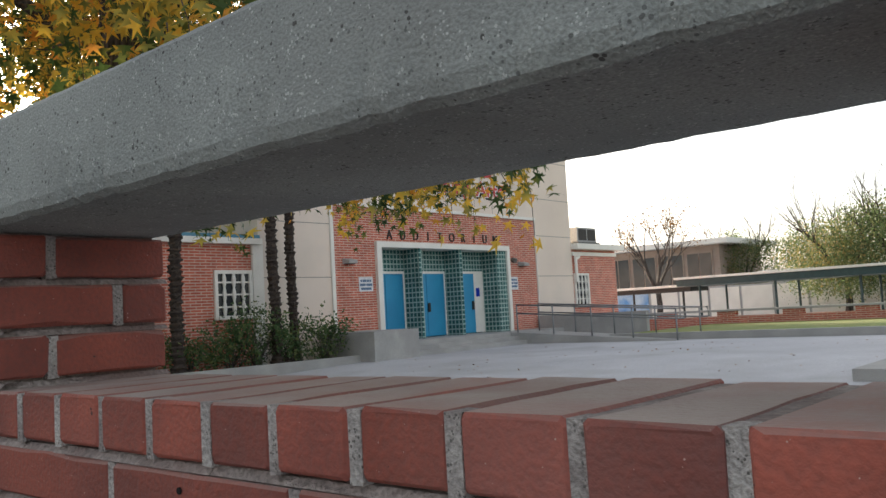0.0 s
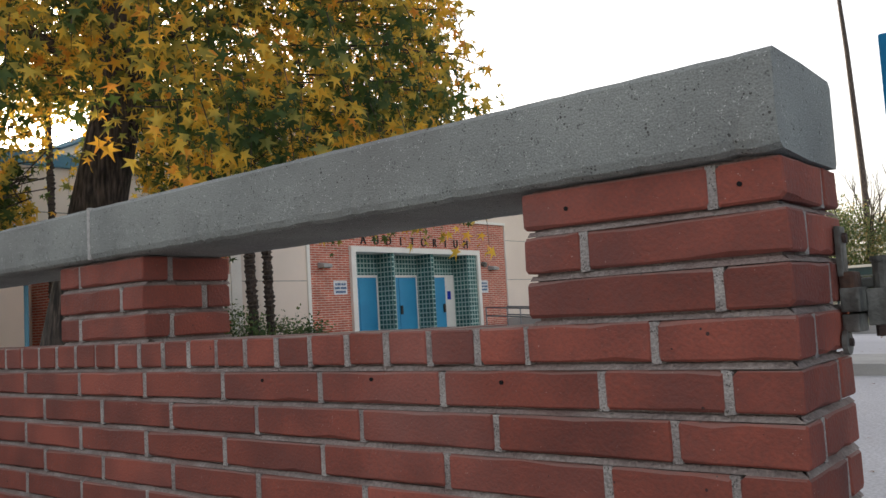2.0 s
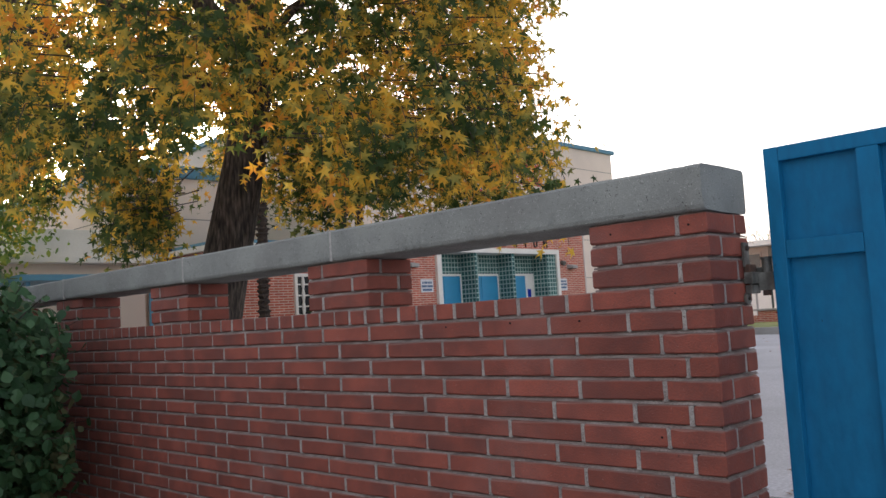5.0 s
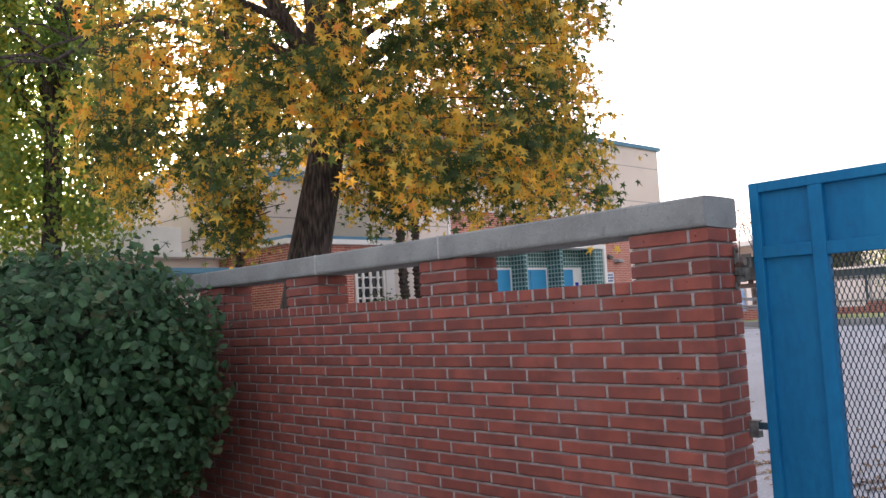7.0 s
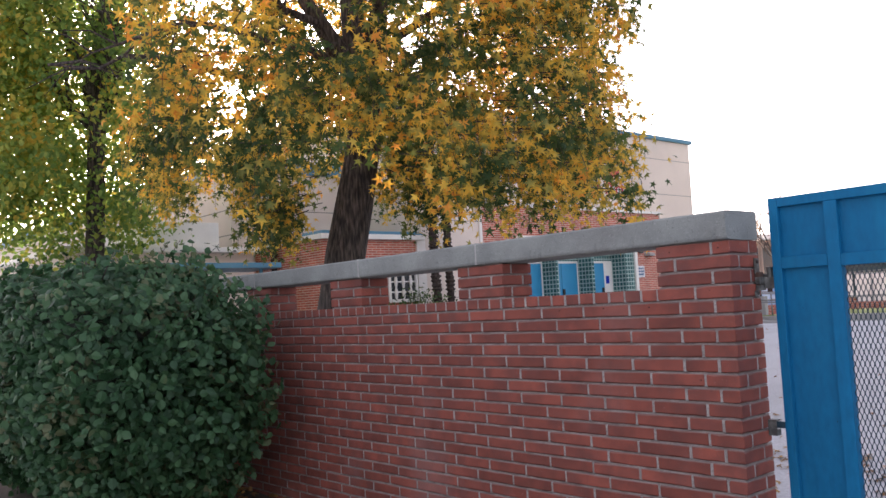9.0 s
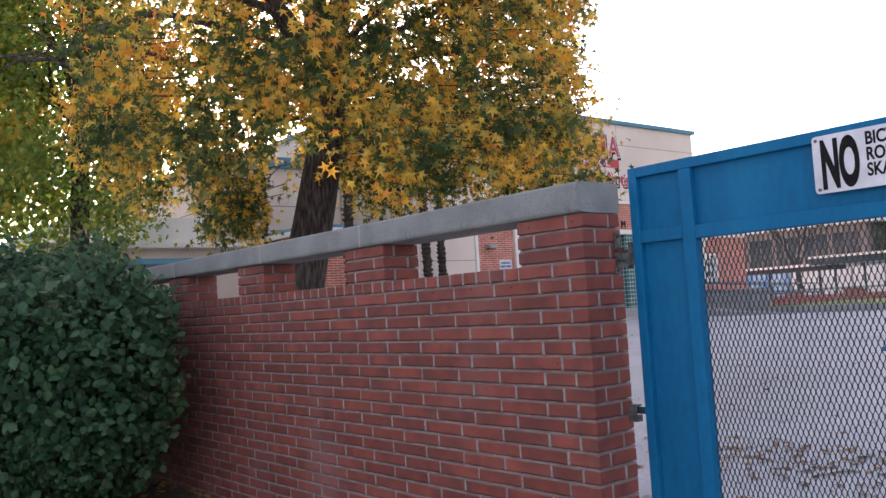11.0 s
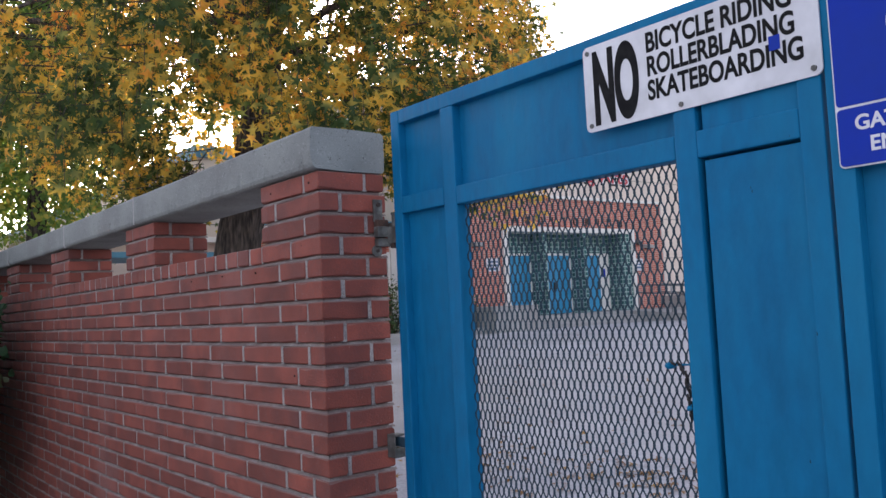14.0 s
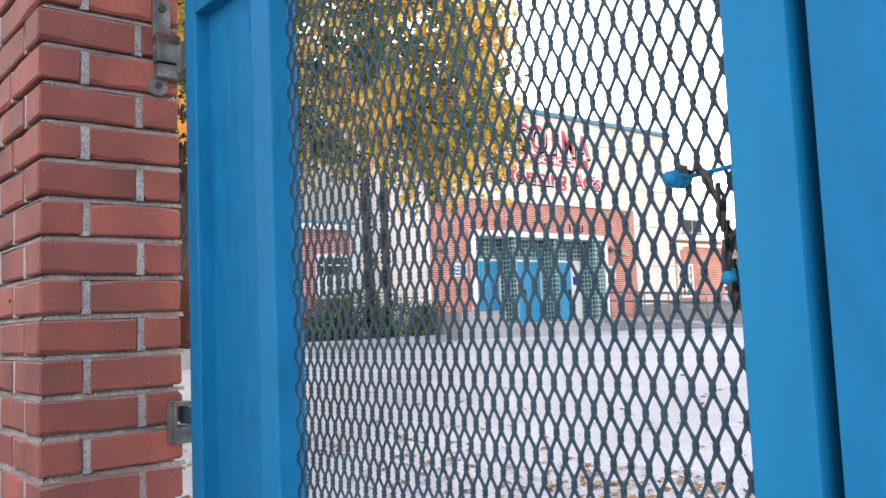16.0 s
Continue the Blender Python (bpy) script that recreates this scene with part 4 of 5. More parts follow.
for k in range(7):
    part("panel", boxes((-26.0 + 2.0 * k, -24.15 + 2.0 * k, 50.0, 50.05, 0.6, 2.4), bevel=0.01), M_TRIM, pw)
fb = thing("classroom_building", "long low classroom building with a pale flat roof", "building", (-30, 58, PZ), kind="structure")
part("wall", boxes((-46, -24.5, 58, 66, 0.4, 5.6)), M_TANB, fb)
part("roof", boxes((-47, -23.5, 57, 67, 5.6, 6.0), bevel=0.05), M_TRIM, fb)
for k in range(6):
    x = -38 + k * 2.2
    w = part("window", boxes((x, x + 2.0, 57.9, 57.98, 2.6, 5.2)), M_TANB, fb)
    for q in range(2):
        part("pane", boxes((x + 0.1 + q * 0.95, x + 0.95 + q * 0.95, 57.86, 57.9, 2.75, 5.05)), M_GLASS, w)
fb2 = thing("classroom_building", "pale low building behind the covered walk", "building", (0, 60, PZ), kind="structure")
part("wall", boxes((-20.5, 30, 56, 64, 0.4, 3.1)), M_GREYB, fb2)
part("roof", boxes((-21, 30.5, 55.5, 64.5, 3.1, 3.4), bevel=0.03), M_TRIM, fb2)
for k in range(9):
    x = -18 + k * 3.0
    part("window", boxes((x, x + 1.9, 55.93, 55.99, 1.4, 2.6)), M_GLASS, fb2)
pole = thing("lamp_pole", "tall thin grey steel pole beyond the plaza", "pole", (-15.7, 75, PZ))
bm = bmesh.new()
tube(bm, [(-15.7, 75, 0.5), (-15.8, 75, 12), (-16.1, 75, 22), (-16.5, 75, 30)], [0.28, 0.25, 0.2, 0.14], 10)
part("shaft", bm, M_BARK, pole, smooth=True)


# ---- trees ----
def limb(bm, rng, p, d, length, r, depth, tips, spread=0.5, up=0.1):
    pts, rs = [Vector(p)], [r]
    d = Vector(d).normalized()
    n = 4
    for k in range(n):
        d = (d + Vector((rng.uniform(-1, 1), rng.uniform(-1, 1), rng.uniform(-0.6, 1) + up)) * 0.16).normalized()
        pts.append(pts[-1] + d * length / n)
        rs.append(r * (1 - 0.45 * (k + 1) / n))
    tube(bm, pts, rs, 7 if depth > 1 else 5)
    if depth == 0:
        tips.append(pts[-1]); tips.append(pts[-2])
        return
    for k in range(3):
        base = pts[rng.choice((2, 3, 4)) if k else 4]
        dd = (d + Vector((rng.uniform(-1, 1), rng.uniform(-1, 1), rng.uniform(-0.5, 0.8))) * spread).normalized()
        limb(bm, rng, base, dd, length * rng.uniform(0.55, 0.8), r * 0.5, depth - 1, tips, spread, up)


def crown_tips(rng, centre, radii, count, z_low, shape=0.35, bare=None):
    """Points through a crown, denser towards its skin, with an uneven outline; bare: trunk foot and side, before which few leaves grow."""
    c, out = Vector(centre), []
    while len(out) < count:
        v = Vector((rng.gauss(0, 1), rng.gauss(0, 1), rng.gauss(0, 1))).normalized()
        u = rng.random() ** shape
        lump = (0.92 + 0.24 * noise.noise(v * 2.6 + c)) * (abs(v.x) ** 3.2 + abs(v.y) ** 3.2 + abs(v.z) ** 3.2) ** (-1 / 3.2)
        p = c + Vector((v.x * radii[0], v.y * radii[1], v.z * radii[2])) * u * lump
        if bare:
            q = p - Vector(bare)
            if abs(q.x * 0.304 + q.y * 0.953) < 0.5 and q.x * 0.953 - q.y * 0.304 > -0.3 and rng.random() < 0.8:
                continue
        if p.z > z_low - 0.13 * (p.x - c.x) + 1.2 * noise.noise(Vector((p.x, p.y, 0)) * 0.7) and noise.noise(p * 0.42 + Vector((3.1, 0, 0))) > -0.36:
            out.append(p)
    return out


def tree(name, label, base, trunk_r, fork_z, centre, radii, clumps, each, size, mat_leaf, seed, z_low, spread=0.4, outline=OVAL):
    rng, nrng = random.Random(seed), np.random.default_rng(seed)
    t = thing(name, label, "tree", base)
    b = Vector(base)
    bm = bmesh.new()
    zs = [-0.15, 0.05, 0.3, 0.8, 1.5, 2.4, 3.4, fork_z - base[2]]
    tube(bm, [b + Vector((0, 0.04 * z, z)) for z in zs], [trunk_r * f for f in (1.5, 1.35, 1.15, 1.05, 1.0, 0.95, 0.9, 0.85)], 22, 0.045, seed)
    part("trunk", bm, M_BARK, t)
    top = b + Vector((0, 0.04, 1)) * (fork_z - base[2])
    tips = []
    for k in range(8):
        bm = bmesh.new()
        a = k * 2.4 + rng.random()
        d = Vector((math.cos(a) * 0.75, math.sin(a) * 0.75, rng.uniform(0.6, 1.3)))
        if k == 7:
            limb(bm, rng, top - Vector((0, 0, 0.3)), (0.0, 0.05, 1), radii[2] * 0.8, trunk_r * 0.8, 2, tips)
        else:
            limb(bm, rng, top - Vector((0, 0, rng.uniform(0.1, 1.2))), d, radii[0] * 0.55, trunk_r * 0.5, 2, tips)
        part("limb", bm, M_BARK, t)
    pts = crown_tips(rng, centre, radii, clumps, z_low, 0.35, base)
    c = scatter(nrng, pts, each, spread)
    out = (c - np.array(centre)) / np.array(radii)
    nrm = nrng.normal(size=c.shape) * 0.62 + out * 0.7 + np.array((0.1, -0.2, 0.45))
    part("crown", leaf_mesh(c, nrm, size * nrng.uniform(0.7, 1.25, len(c)), outline, nrng), mat_leaf, t, "many small leaves, green turning yellow", kind="stuff")
    return t


# sweetgum: a leaning trunk that forks into three stems, arching limbs and sprays of leaves that hang from them
GUM = (-8.70, 3.35, 0.25)
gum = thing("sweetgum_tree", "large sweetgum with green leaves turning yellow and orange", "tree", GUM)


def gum_at(s, a, z):
    """A place by its distance along the facade, towards the street, and up."""
    return Vector((GUM[0] + 0.56 * s + 0.83 * a, GUM[1] + 0.83 * s - 0.56 * a, z))


TRUNK = [(-0.08, 0.1, 0.46), (-0.06, 0.3, 0.38), (0.0, 0.8, 0.335), (0.13, 1.6, 0.31), (0.32, 2.6, 0.298), (0.47, 3.3, 0.283), (0.62, 4.0, 0.262), (0.72, 4.7, 0.242), (0.73, 5.1, 0.245), (0.70, 5.5, 0.25)]
STEMS = [
    [(0.66, 0.0, 5.25, 0.17), (0.42, 0.06, 5.62, 0.145), (0.20, 0.1, 5.95, 0.13), (-0.13, 0.2, 6.45, 0.11), (-0.6, 0.3, 7.6, 0.08), (-0.9, 0.2, 9.2, 0.03)],
    [(0.71, 0.0, 5.2, 0.21), (0.60, 0.0, 5.8, 0.19), (0.57, -0.1, 6.6, 0.17), (0.5, -0.1, 8.0, 0.11), (0.4, 0.0, 10.0, 0.03)],
    [(0.76, -0.05, 5.1, 0.16), (0.93, -0.2, 5.8, 0.145), (1.04, -0.3, 6.6, 0.13), (1.5, -0.4, 8.0, 0.08), (1.9, -0.3, 9.6, 0.03)],
]
grng, gnp = random.Random(5), np.random.default_rng(5)
bm = bmesh.new()
tube(bm, [gum_at(s, 0, z) for s, z, r in TRUNK], [r for s, z, r in TRUNK], 26, 0.05, 5)
part("trunk", bm, M_BARK, gum, smooth=True)
for st in STEMS:
    bm = bmesh.new()
    tube(bm, [gum_at(s, a, z) for s, a, z, r in st], [r for s, a, z, r in st], 14, 0.05, 6)
    part("stem", bm, M_BARK, gum, smooth=True)
ways = [(2.5, 0.4, 5.7, 0.8, 4.95), (-2.8, 0.9, 5.2, 0.6, 4.6), (3.4, 1.5, 6.4, 0.85, 5.6), (3.8, -1.2, 5.6, 0.9, 5.2), (-3.0, -1.0, 6.2, 0.4, 5.5), (-1.5, 2.6, 6.0, 0.5, 5.4), (1.6, 2.9, 6.6, 0.7, 5.8), (0.6, -2.8, 5.8, 0.7, 5.0), (-1.6, 2.0, 7.8, -0.2, 6.7), (2.6, 1.4, 8.0, 1.1, 7.0), (2.2, -2.2, 7.6, 1.1, 6.8), (-2.0, -1.9, 8.2, -0.4, 7.2)]
for s, a, z, s0, z0 in ways:
    bm = bmesh.new()
    pts = []
    for k in range(9):
        u = k / 8
        pts.append(gum_at(s0 + (s * 1.25 - s0) * u + grng.gauss(0, 0.07), a * 1.25 * u + grng.gauss(0, 0.07), z0 + (z - z0) * math.sin(u * 2.3) * 1.3 + grng.gauss(0, 0.05)))
    tube(bm, pts, [0.085 * (1 - 0.85 * k / 8) for k in range(9)], 8, 0.05, 7)
    for k in range(3, 9):
        for q in range(2):
            side = Vector((grng.gauss(0, 1), grng.gauss(0, 1), grng.gauss(0.1, 0.6))).normalized()
            p = pts[k]
            tube(bm, [p, p + side * 0.45 + Vector((0, 0, 0.05)), p + side * 0.95 + Vector((0, 0, -0.15))], [0.022, 0.014, 0.005], 5)
    part("limb", bm, M_BARK, gum)
LOW_S = (-4.6, -3.2, -2.15, -1.9, -1.24, -1.1, -0.55, -0.1, 0.5, 0.99, 1.39, 1.93, 2.26, 2.82, 3.33, 3.8, 4.43, 4.88, 5.2)
LOW_Z = (4.2, 3.5, 3.37, 3.9, 3.8, 3.2, 2.67, 3.65, 3.8, 3.3, 2.82, 3.2, 2.82, 3.4, 2.88, 2.82, 2.95, 3.4, 4.1)
sprays = []
while len(sprays) < 1360:
    s, z = grng.uniform(-4.4, 5.25), grng.uniform(2.8, 10.2)
    deep = 4.0 * math.sqrt(max(0.06, 1 - ((s - 0.45) / 5.5) ** 2))
    a = deep * (1 - grng.random() ** 1.6) * grng.choice((-1, 1))
    p = gum_at(s, a, z)
    low = float(np.interp(s, LOW_S, LOW_Z))
    low += (low - 1.65) * -a / 12.7 * 0.8
    if z - 0.42 < low + 0.22 * noise.noise(p * 1.3) or z > 10.2 - 0.13 * ((s - 0.45) ** 2 + a * a):
        continue
    if s * (1 + a / 12.7) < -2.25 + 0.7 * noise.noise(Vector((z * 0.8, a * 0.4, 7.0))):
        continue
    if s > min(5.2 - 0.39 * a, 4.44 - 0.186 * a) + 0.42 * noise.noise(Vector((z * 0.9, a * 0.4, 2.0))) or noise.noise(p * 0.6 + Vector((3.1, 0, 0))) < -0.20 or (z > 8.2 and grng.random() < 0.3):
        continue
    if a > -0.2:
        # few sprays before the trunk and the fork
        off = s - float(np.interp(z, [k[1] for k in TRUNK], [k[0] for k in TRUNK])) - a * 0.06
        if abs(off) < 0.45 and grng.random() < (0.9 if z < 3.8 else 0.45 if 5.3 < z < 7.6 else 0.12):
            continue
        fork = s - float(np.interp(z, (5.4, 6.5, 7.6), (0.6, -0.15, -0.6))) - a * 0.06
        if 5.4 < z < 7.4 and abs(fork) < 0.26 and grng.random() < 0.5:
            continue
    sprays.append((s, a, z))
# the lowest sprays, hanging in separate tresses
for s, z, count in ((-2.0, 4.1, 14), (-1.0, 3.9, 14), (-0.6, 3.12, 34), (1.15, 3.9, 14), (1.42, 3.45, 14), (2.22, 3.5, 12), (3.3, 3.62, 14), (3.8, 3.58, 14), (4.15, 3.85, 12)):
    for k in range(count):
        a = grng.gauss(0.2, 0.8)
        sprays.append((s / (1 + a / 12.7) + grng.gauss(0, 0.16), a, z + abs(grng.gauss(0.0, 0.4)) - 0.1 * a))
cs, ns = [], []
bm = bmesh.new()
for s, a, z in sprays:
    tip = gum_at(s, a, z)
    out = gum_at(s - 0.5 + grng.gauss(0, 1.2), a + grng.gauss(0, 1.2), z) - gum_at(0, 0, z)
    out = out.normalized()
    drop = grng.uniform(0.35, 0.65)
    bend = tip + out * 0.22 + Vector((0, 0, -0.04))
    end = bend + out * 0.12 + Vector((0, 0, -drop))
    tube(bm, [tip - out * 0.5 + Vector((0, 0, 0.10)), tip, bend, (bend + end) / 2 + out * 0.05, end], [0.009, 0.007, 0.005, 0.004, 0.002], 4)
    for k in range(40):
        u = grng.random()
        c = tip.lerp(bend, u * 3) if u < 0.33 else bend.lerp(end, (u - 0.33) / 0.67)
        sp = 0.07 + 0.07 * u
        cs.append(c + Vector((grng.gauss(0, sp), grng.gauss(0, sp), grng.gauss(-0.03, sp * 0.8))))
        ns.append(out * 0.55 + Vector((grng.gauss(0.05, 0.62), grng.gauss(-0.1, 0.62), grng.gauss(0.3, 0.5))))
part("hanging_twig_growth", bm, M_BARK, gum, "thin hanging twigs", kind="stuff")
part("crown", leaf_mesh(np.array(cs), np.array(ns), 0.094 * gnp.uniform(0.55, 1.25, len(cs)), STAR, gnp, 0.26, 0.6), M_LEAF, gum, "star shaped leaves in hanging sprays, green turning yellow and orange", kind="stuff")
tree("street_tree", "slim tree with yellowing green leaves", (-18.65, 3.1, 0.3), 0.24, 7.4, (-19.3, 2.2, 8.2), (3.4, 3.4, 5.6), 900, 66, 0.14, M_LEAF2, 9, 3.5, 0.36, OVAL)


def palm(x, y, r, seed):
    t = thing("palm_tree", "slim palm trunk with rough shaggy bark", "palm", (x, y, PZ), "palm trunks")
    rng = random.Random(seed)
    bm = bmesh.new()
    n = 170
    tube(bm, [(x + 0.05 * math.sin(k * 0.042 + seed), y, PZ - 0.05 + 7.4 * k / n) for k in range(n)], [r * (0.84 + 0.22 * (k % 3) * rng.random()) * (1.25 if k < 8 else 1) for k in range(n)], 14, 0.26, seed)
    part("trunk", bm, M_PALM, t)
    nrng = np.random.default_rng(seed)
    cs, ns = [], []
    for k in range(16):
        a = k * 0.8
        for s in range(10):
            u = s / 9 * 1.3
            cs.append((x + math.cos(a) * u, y + math.sin(a) * u, PZ + 7.3 + 0.7 * u - 0.75 * u * u))
            ns.append((math.cos(a) * 0.4, math.sin(a) * 0.4, 1.0))
    part("fronds", leaf_mesh(np.array(cs), np.array(ns), np.full(len(cs), 0.4), BLADE, nrng), M_BUSH, t, kind="stuff")


palm(-17.1, 12.6, 0.135, 1)
palm(-17.3, 13.35, 0.12, 2)
palm(-16.98, 9.83, 0.14, 3)
palm(-20.6, 9.15, 0.09, 4)


def bush(name, label, pts, each, size, spread, material, seed, category="bush", outline=OVAL, stems=True, base=None):
    t = thing(name, label, category, base or (pts[0][0], pts[0][1], PZ))
    nrng = np.random.default_rng(seed)
    c = scatter(nrng, pts, each, spread, 0.2)
    part("leaves", leaf_mesh(c, nrng.normal(size=c.shape) + np.array((0.3, -0.4, 0.8)), size * nrng.uniform(0.6, 1.3, len(c)), outline, nrng, hang=0.3), material, t, kind="stuff")
    if stems:
        bm = bmesh.new()
        b = Vector(base)
        rng = random.Random(seed)
        for p in pts:
            tube(bm, [b + Vector((rng.uniform(-0.1, 0.1), rng.uniform(-0.1, 0.1), 0)), (b + Vector(p)) / 2 + Vector((rng.uniform(-0.1, 0.1), rng.uniform(-0.1, 0.1), 0.1)), p], [0.011, 0.008, 0.004], 5)
        part("woody_growth", bm, M_BARK, t, kind="stuff")
    return t


brng = random.Random(21)
for x, y, r, h in ((-17.2, 10.2, 0.6, 0.9), (-17.2, 11.35, 0.55, 1.1), (-17.1, 12.0, 0.75, 1.5), (-17.1, 13.0, 0.5, 1.1), (-17.15, 14.2, 0.6, 1.2)):
    pts = [(x + brng.uniform(-r, r) * 0.6, y + brng.uniform(-r, r), PZ + brng.uniform(0.25, 1) * h) for k in range(26)]
    bush("rose_bush", "straggly green rose bush in the planting bed", pts, 44, 0.08, 0.15, M_BUSH, int(y * 10), base=(x, y, 0.72))

# hedge in front of the wall
def hedge_skin(v):
    """Radius of the hedge along a direction."""
    p = 4.2
    k = (abs(v.x) / 2.08) ** p + (abs(v.y) / 0.88) ** p + (abs(v.z) / 1.16) ** p
    return k ** (-1 / p) * (1 - 0.52 * max(0.0, -v.z)) * (1 + 0.09 * noise.noise(v * 3.1) + 0.10 * noise.noise(v * 7.0) + 0.06 * noise.noise(v * 15.0))


HC = Vector((-5.66, -1.06, 0.98))
hd = thing("hedge", "dense dark green clipped hedge in front of the brick wall", "hedge", (HC.x, HC.y, G))
# added solid core, coloured dark to stand in for shade between the leaves
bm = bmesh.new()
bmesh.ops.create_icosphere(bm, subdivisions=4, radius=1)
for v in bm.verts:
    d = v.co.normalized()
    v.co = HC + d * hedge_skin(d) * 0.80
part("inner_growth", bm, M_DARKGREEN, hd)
hr_ = random.Random(31)
nr = np.random.default_rng(31)
cs, ns = [], []
for k in range(52000):
    d = Vector((hr_.gauss(0, 1) * 1.5, hr_.gauss(0, 1), hr_.gauss(0, 1))).normalized()
    p = HC + d * hedge_skin(d) * (hr_.uniform(0.78, 1.0) + 0.06 * abs(hr_.gauss(0, 0.5)))
    if p.z > G:
        cs.append(p); ns.append(d + Vector((0, 0, 0.5)) + Vector((hr_.gauss(0, 1), hr_.gauss(0, 1), hr_.gauss(0, 1))) * 0.75)
# unclipped shoots that stand out of the skin
bm = bmesh.new()
for k in range(130):
    d = Vector((hr_.gauss(0, 1) * 1.5, hr_.gauss(0, 1), abs(hr_.gauss(0, 1)) + 0.15)).normalized()
    a, b = HC + d * hedge_skin(d) * 0.9, HC + d * hedge_skin(d) * hr_.uniform(1.04, 1.12) + Vector((hr_.gauss(0, 0.05), hr_.gauss(0, 0.05), 0.04))
    tube(bm, [a, (a + b) / 2 + Vector((0, 0, 0.015)), b], [0.005, 0.004, 0.002], 4)
    for q in range(7):
        cs.append(a.lerp(b, 0.35 + 0.1 * q) + Vector((hr_.gauss(0, 0.02), hr_.gauss(0, 0.02), hr_.gauss(0, 0.02))))
        ns.append(d + Vector((hr_.gauss(0, 1), hr_.gauss(0, 1), hr_.gauss(0.4, 1))) * 0.7)
part("shoot_growth", bm, M_BARK, hd, kind="stuff")
part("leaves", leaf_mesh(np.array(cs), np.array(ns), 0.064 * nr.uniform(0.5, 1.3, len(cs)), ROUND, nr, 0.2, 0.5), M_HEDGE, hd, "dark green oval leaves", kind="stuff")

# distant trees
def far_tree(label, x, y, r, h, seed, bare=False, material=None):
    rng, nrng = random.Random(seed), np.random.default_rng(seed)
    t = thing("distant_tree", label, "tree", (x, y, PZ))
    bm, tips = bmesh.new(), []
    tube(bm, [(x, y, 0.4), (x + 0.1, y, h * 0.2), (x, y, h * 0.4)], [0.22, 0.18, 0.15], 8)
    part("trunk", bm, M_BARK, t)
    for k in range(5):
        bm = bmesh.new()
        a = k * 1.3 + rng.random()
        limb(bm, rng, (x, y, h * 0.33), (math.cos(a) * 0.7, math.sin(a) * 0.7, 1), h * (0.32 if bare else 0.38), 0.1, 3, tips, 0.6 if bare else 0.4)
        part("limb", bm, M_BARK, t)
    pts = [tuple(p) for p in tips] if bare else crown_tips(rng, (x, y, h * 0.58), (r, r, h * 0.36), 130, h * 0.25)
    c = scatter(nrng, pts, 5 if bare else 120, 0.25 if bare else 0.36)
    part("crown", leaf_mesh(c, nrng.normal(size=c.shape), 0.115 * nrng.uniform(0.6, 1.3, len(c)), OVAL, nrng), material or M_FAR, t, kind="stuff")


far_tree("bare branched tree with a few brown leaves", -24.0, 47.0, 2.6, 7.2, 41, True, M_DRY)
far_tree("yellowing green tree behind the covered walk", -24.5, 62.0, 3.2, 7.0, 42)
far_tree("yellowing green tree behind the covered walk", -17.5, 60.0, 3.4, 6.6, 43)
far_tree("open feathery green tree behind the covered walk", -13.5, 48.0, 3.2, 6.5, 44)
far_tree("open feathery green tree behind the covered walk", -10.5, 47.0, 2.8, 6.9, 45)
far_tree("yellowing green tree behind the covered walk", -3.0, 52.0, 3.2, 5.8, 46)
far_tree("yellowing green tree behind the covered walk", 4.0, 56.0, 3.6, 6.5, 47)

# fallen leaves
nr = np.random.default_rng(77)
c = np.concatenate((np.stack((nr.uniform(-9, 2.5, 700), 0.9 + nr.exponential(2.6, 700), np.zeros(700)), 1),
                    np.stack((nr.normal(-1.0, 0.7, 260), nr.normal(3.3, 0.35, 260), np.zeros(260)), 1),
                    np.stack((nr.normal(-3.2, 1.2, 220), nr.normal(3.0, 0.5, 220), np.zeros(220)), 1),
                    np.stack((nr.uniform(-15, -2, 160), nr.uniform(8, 21, 160), np.zeros(160)), 1)))
c = c[c[:, 1] > 0.4]
c[:, 2] = [ground_z(y) + 0.014 for y in c[:, 1]]
nrm = nr.normal(size=c.shape) * 0.25 + np.array((0, 0, 1.0))
tagged(part("fallen_leaves", leaf_mesh(c, nrm, 0.055 * nr.uniform(0.6, 1.2, len(c)), STAR, nr, hang=0.0), M_DRY), "dry brown and yellow fallen leaves on the plaza", "leaves", kind="stuff")
n = 420
c = np.stack((nr.uniform(-6.5, -2.8, n), nr.uniform(-0.9, -0.02, n), np.full(n, G + 0.04)), 1)
tagged(part("fallen_leaves", leaf_mesh(c, nr.normal(size=c.shape) * 0.3 + np.array((0, 0, 1.0)), 0.07 * nr.uniform(0.6, 1.2, n), OVAL, nr, hang=0.0), M_DRY), "dry brown leaf litter on the soil by the wall", "leaves", kind="stuff")

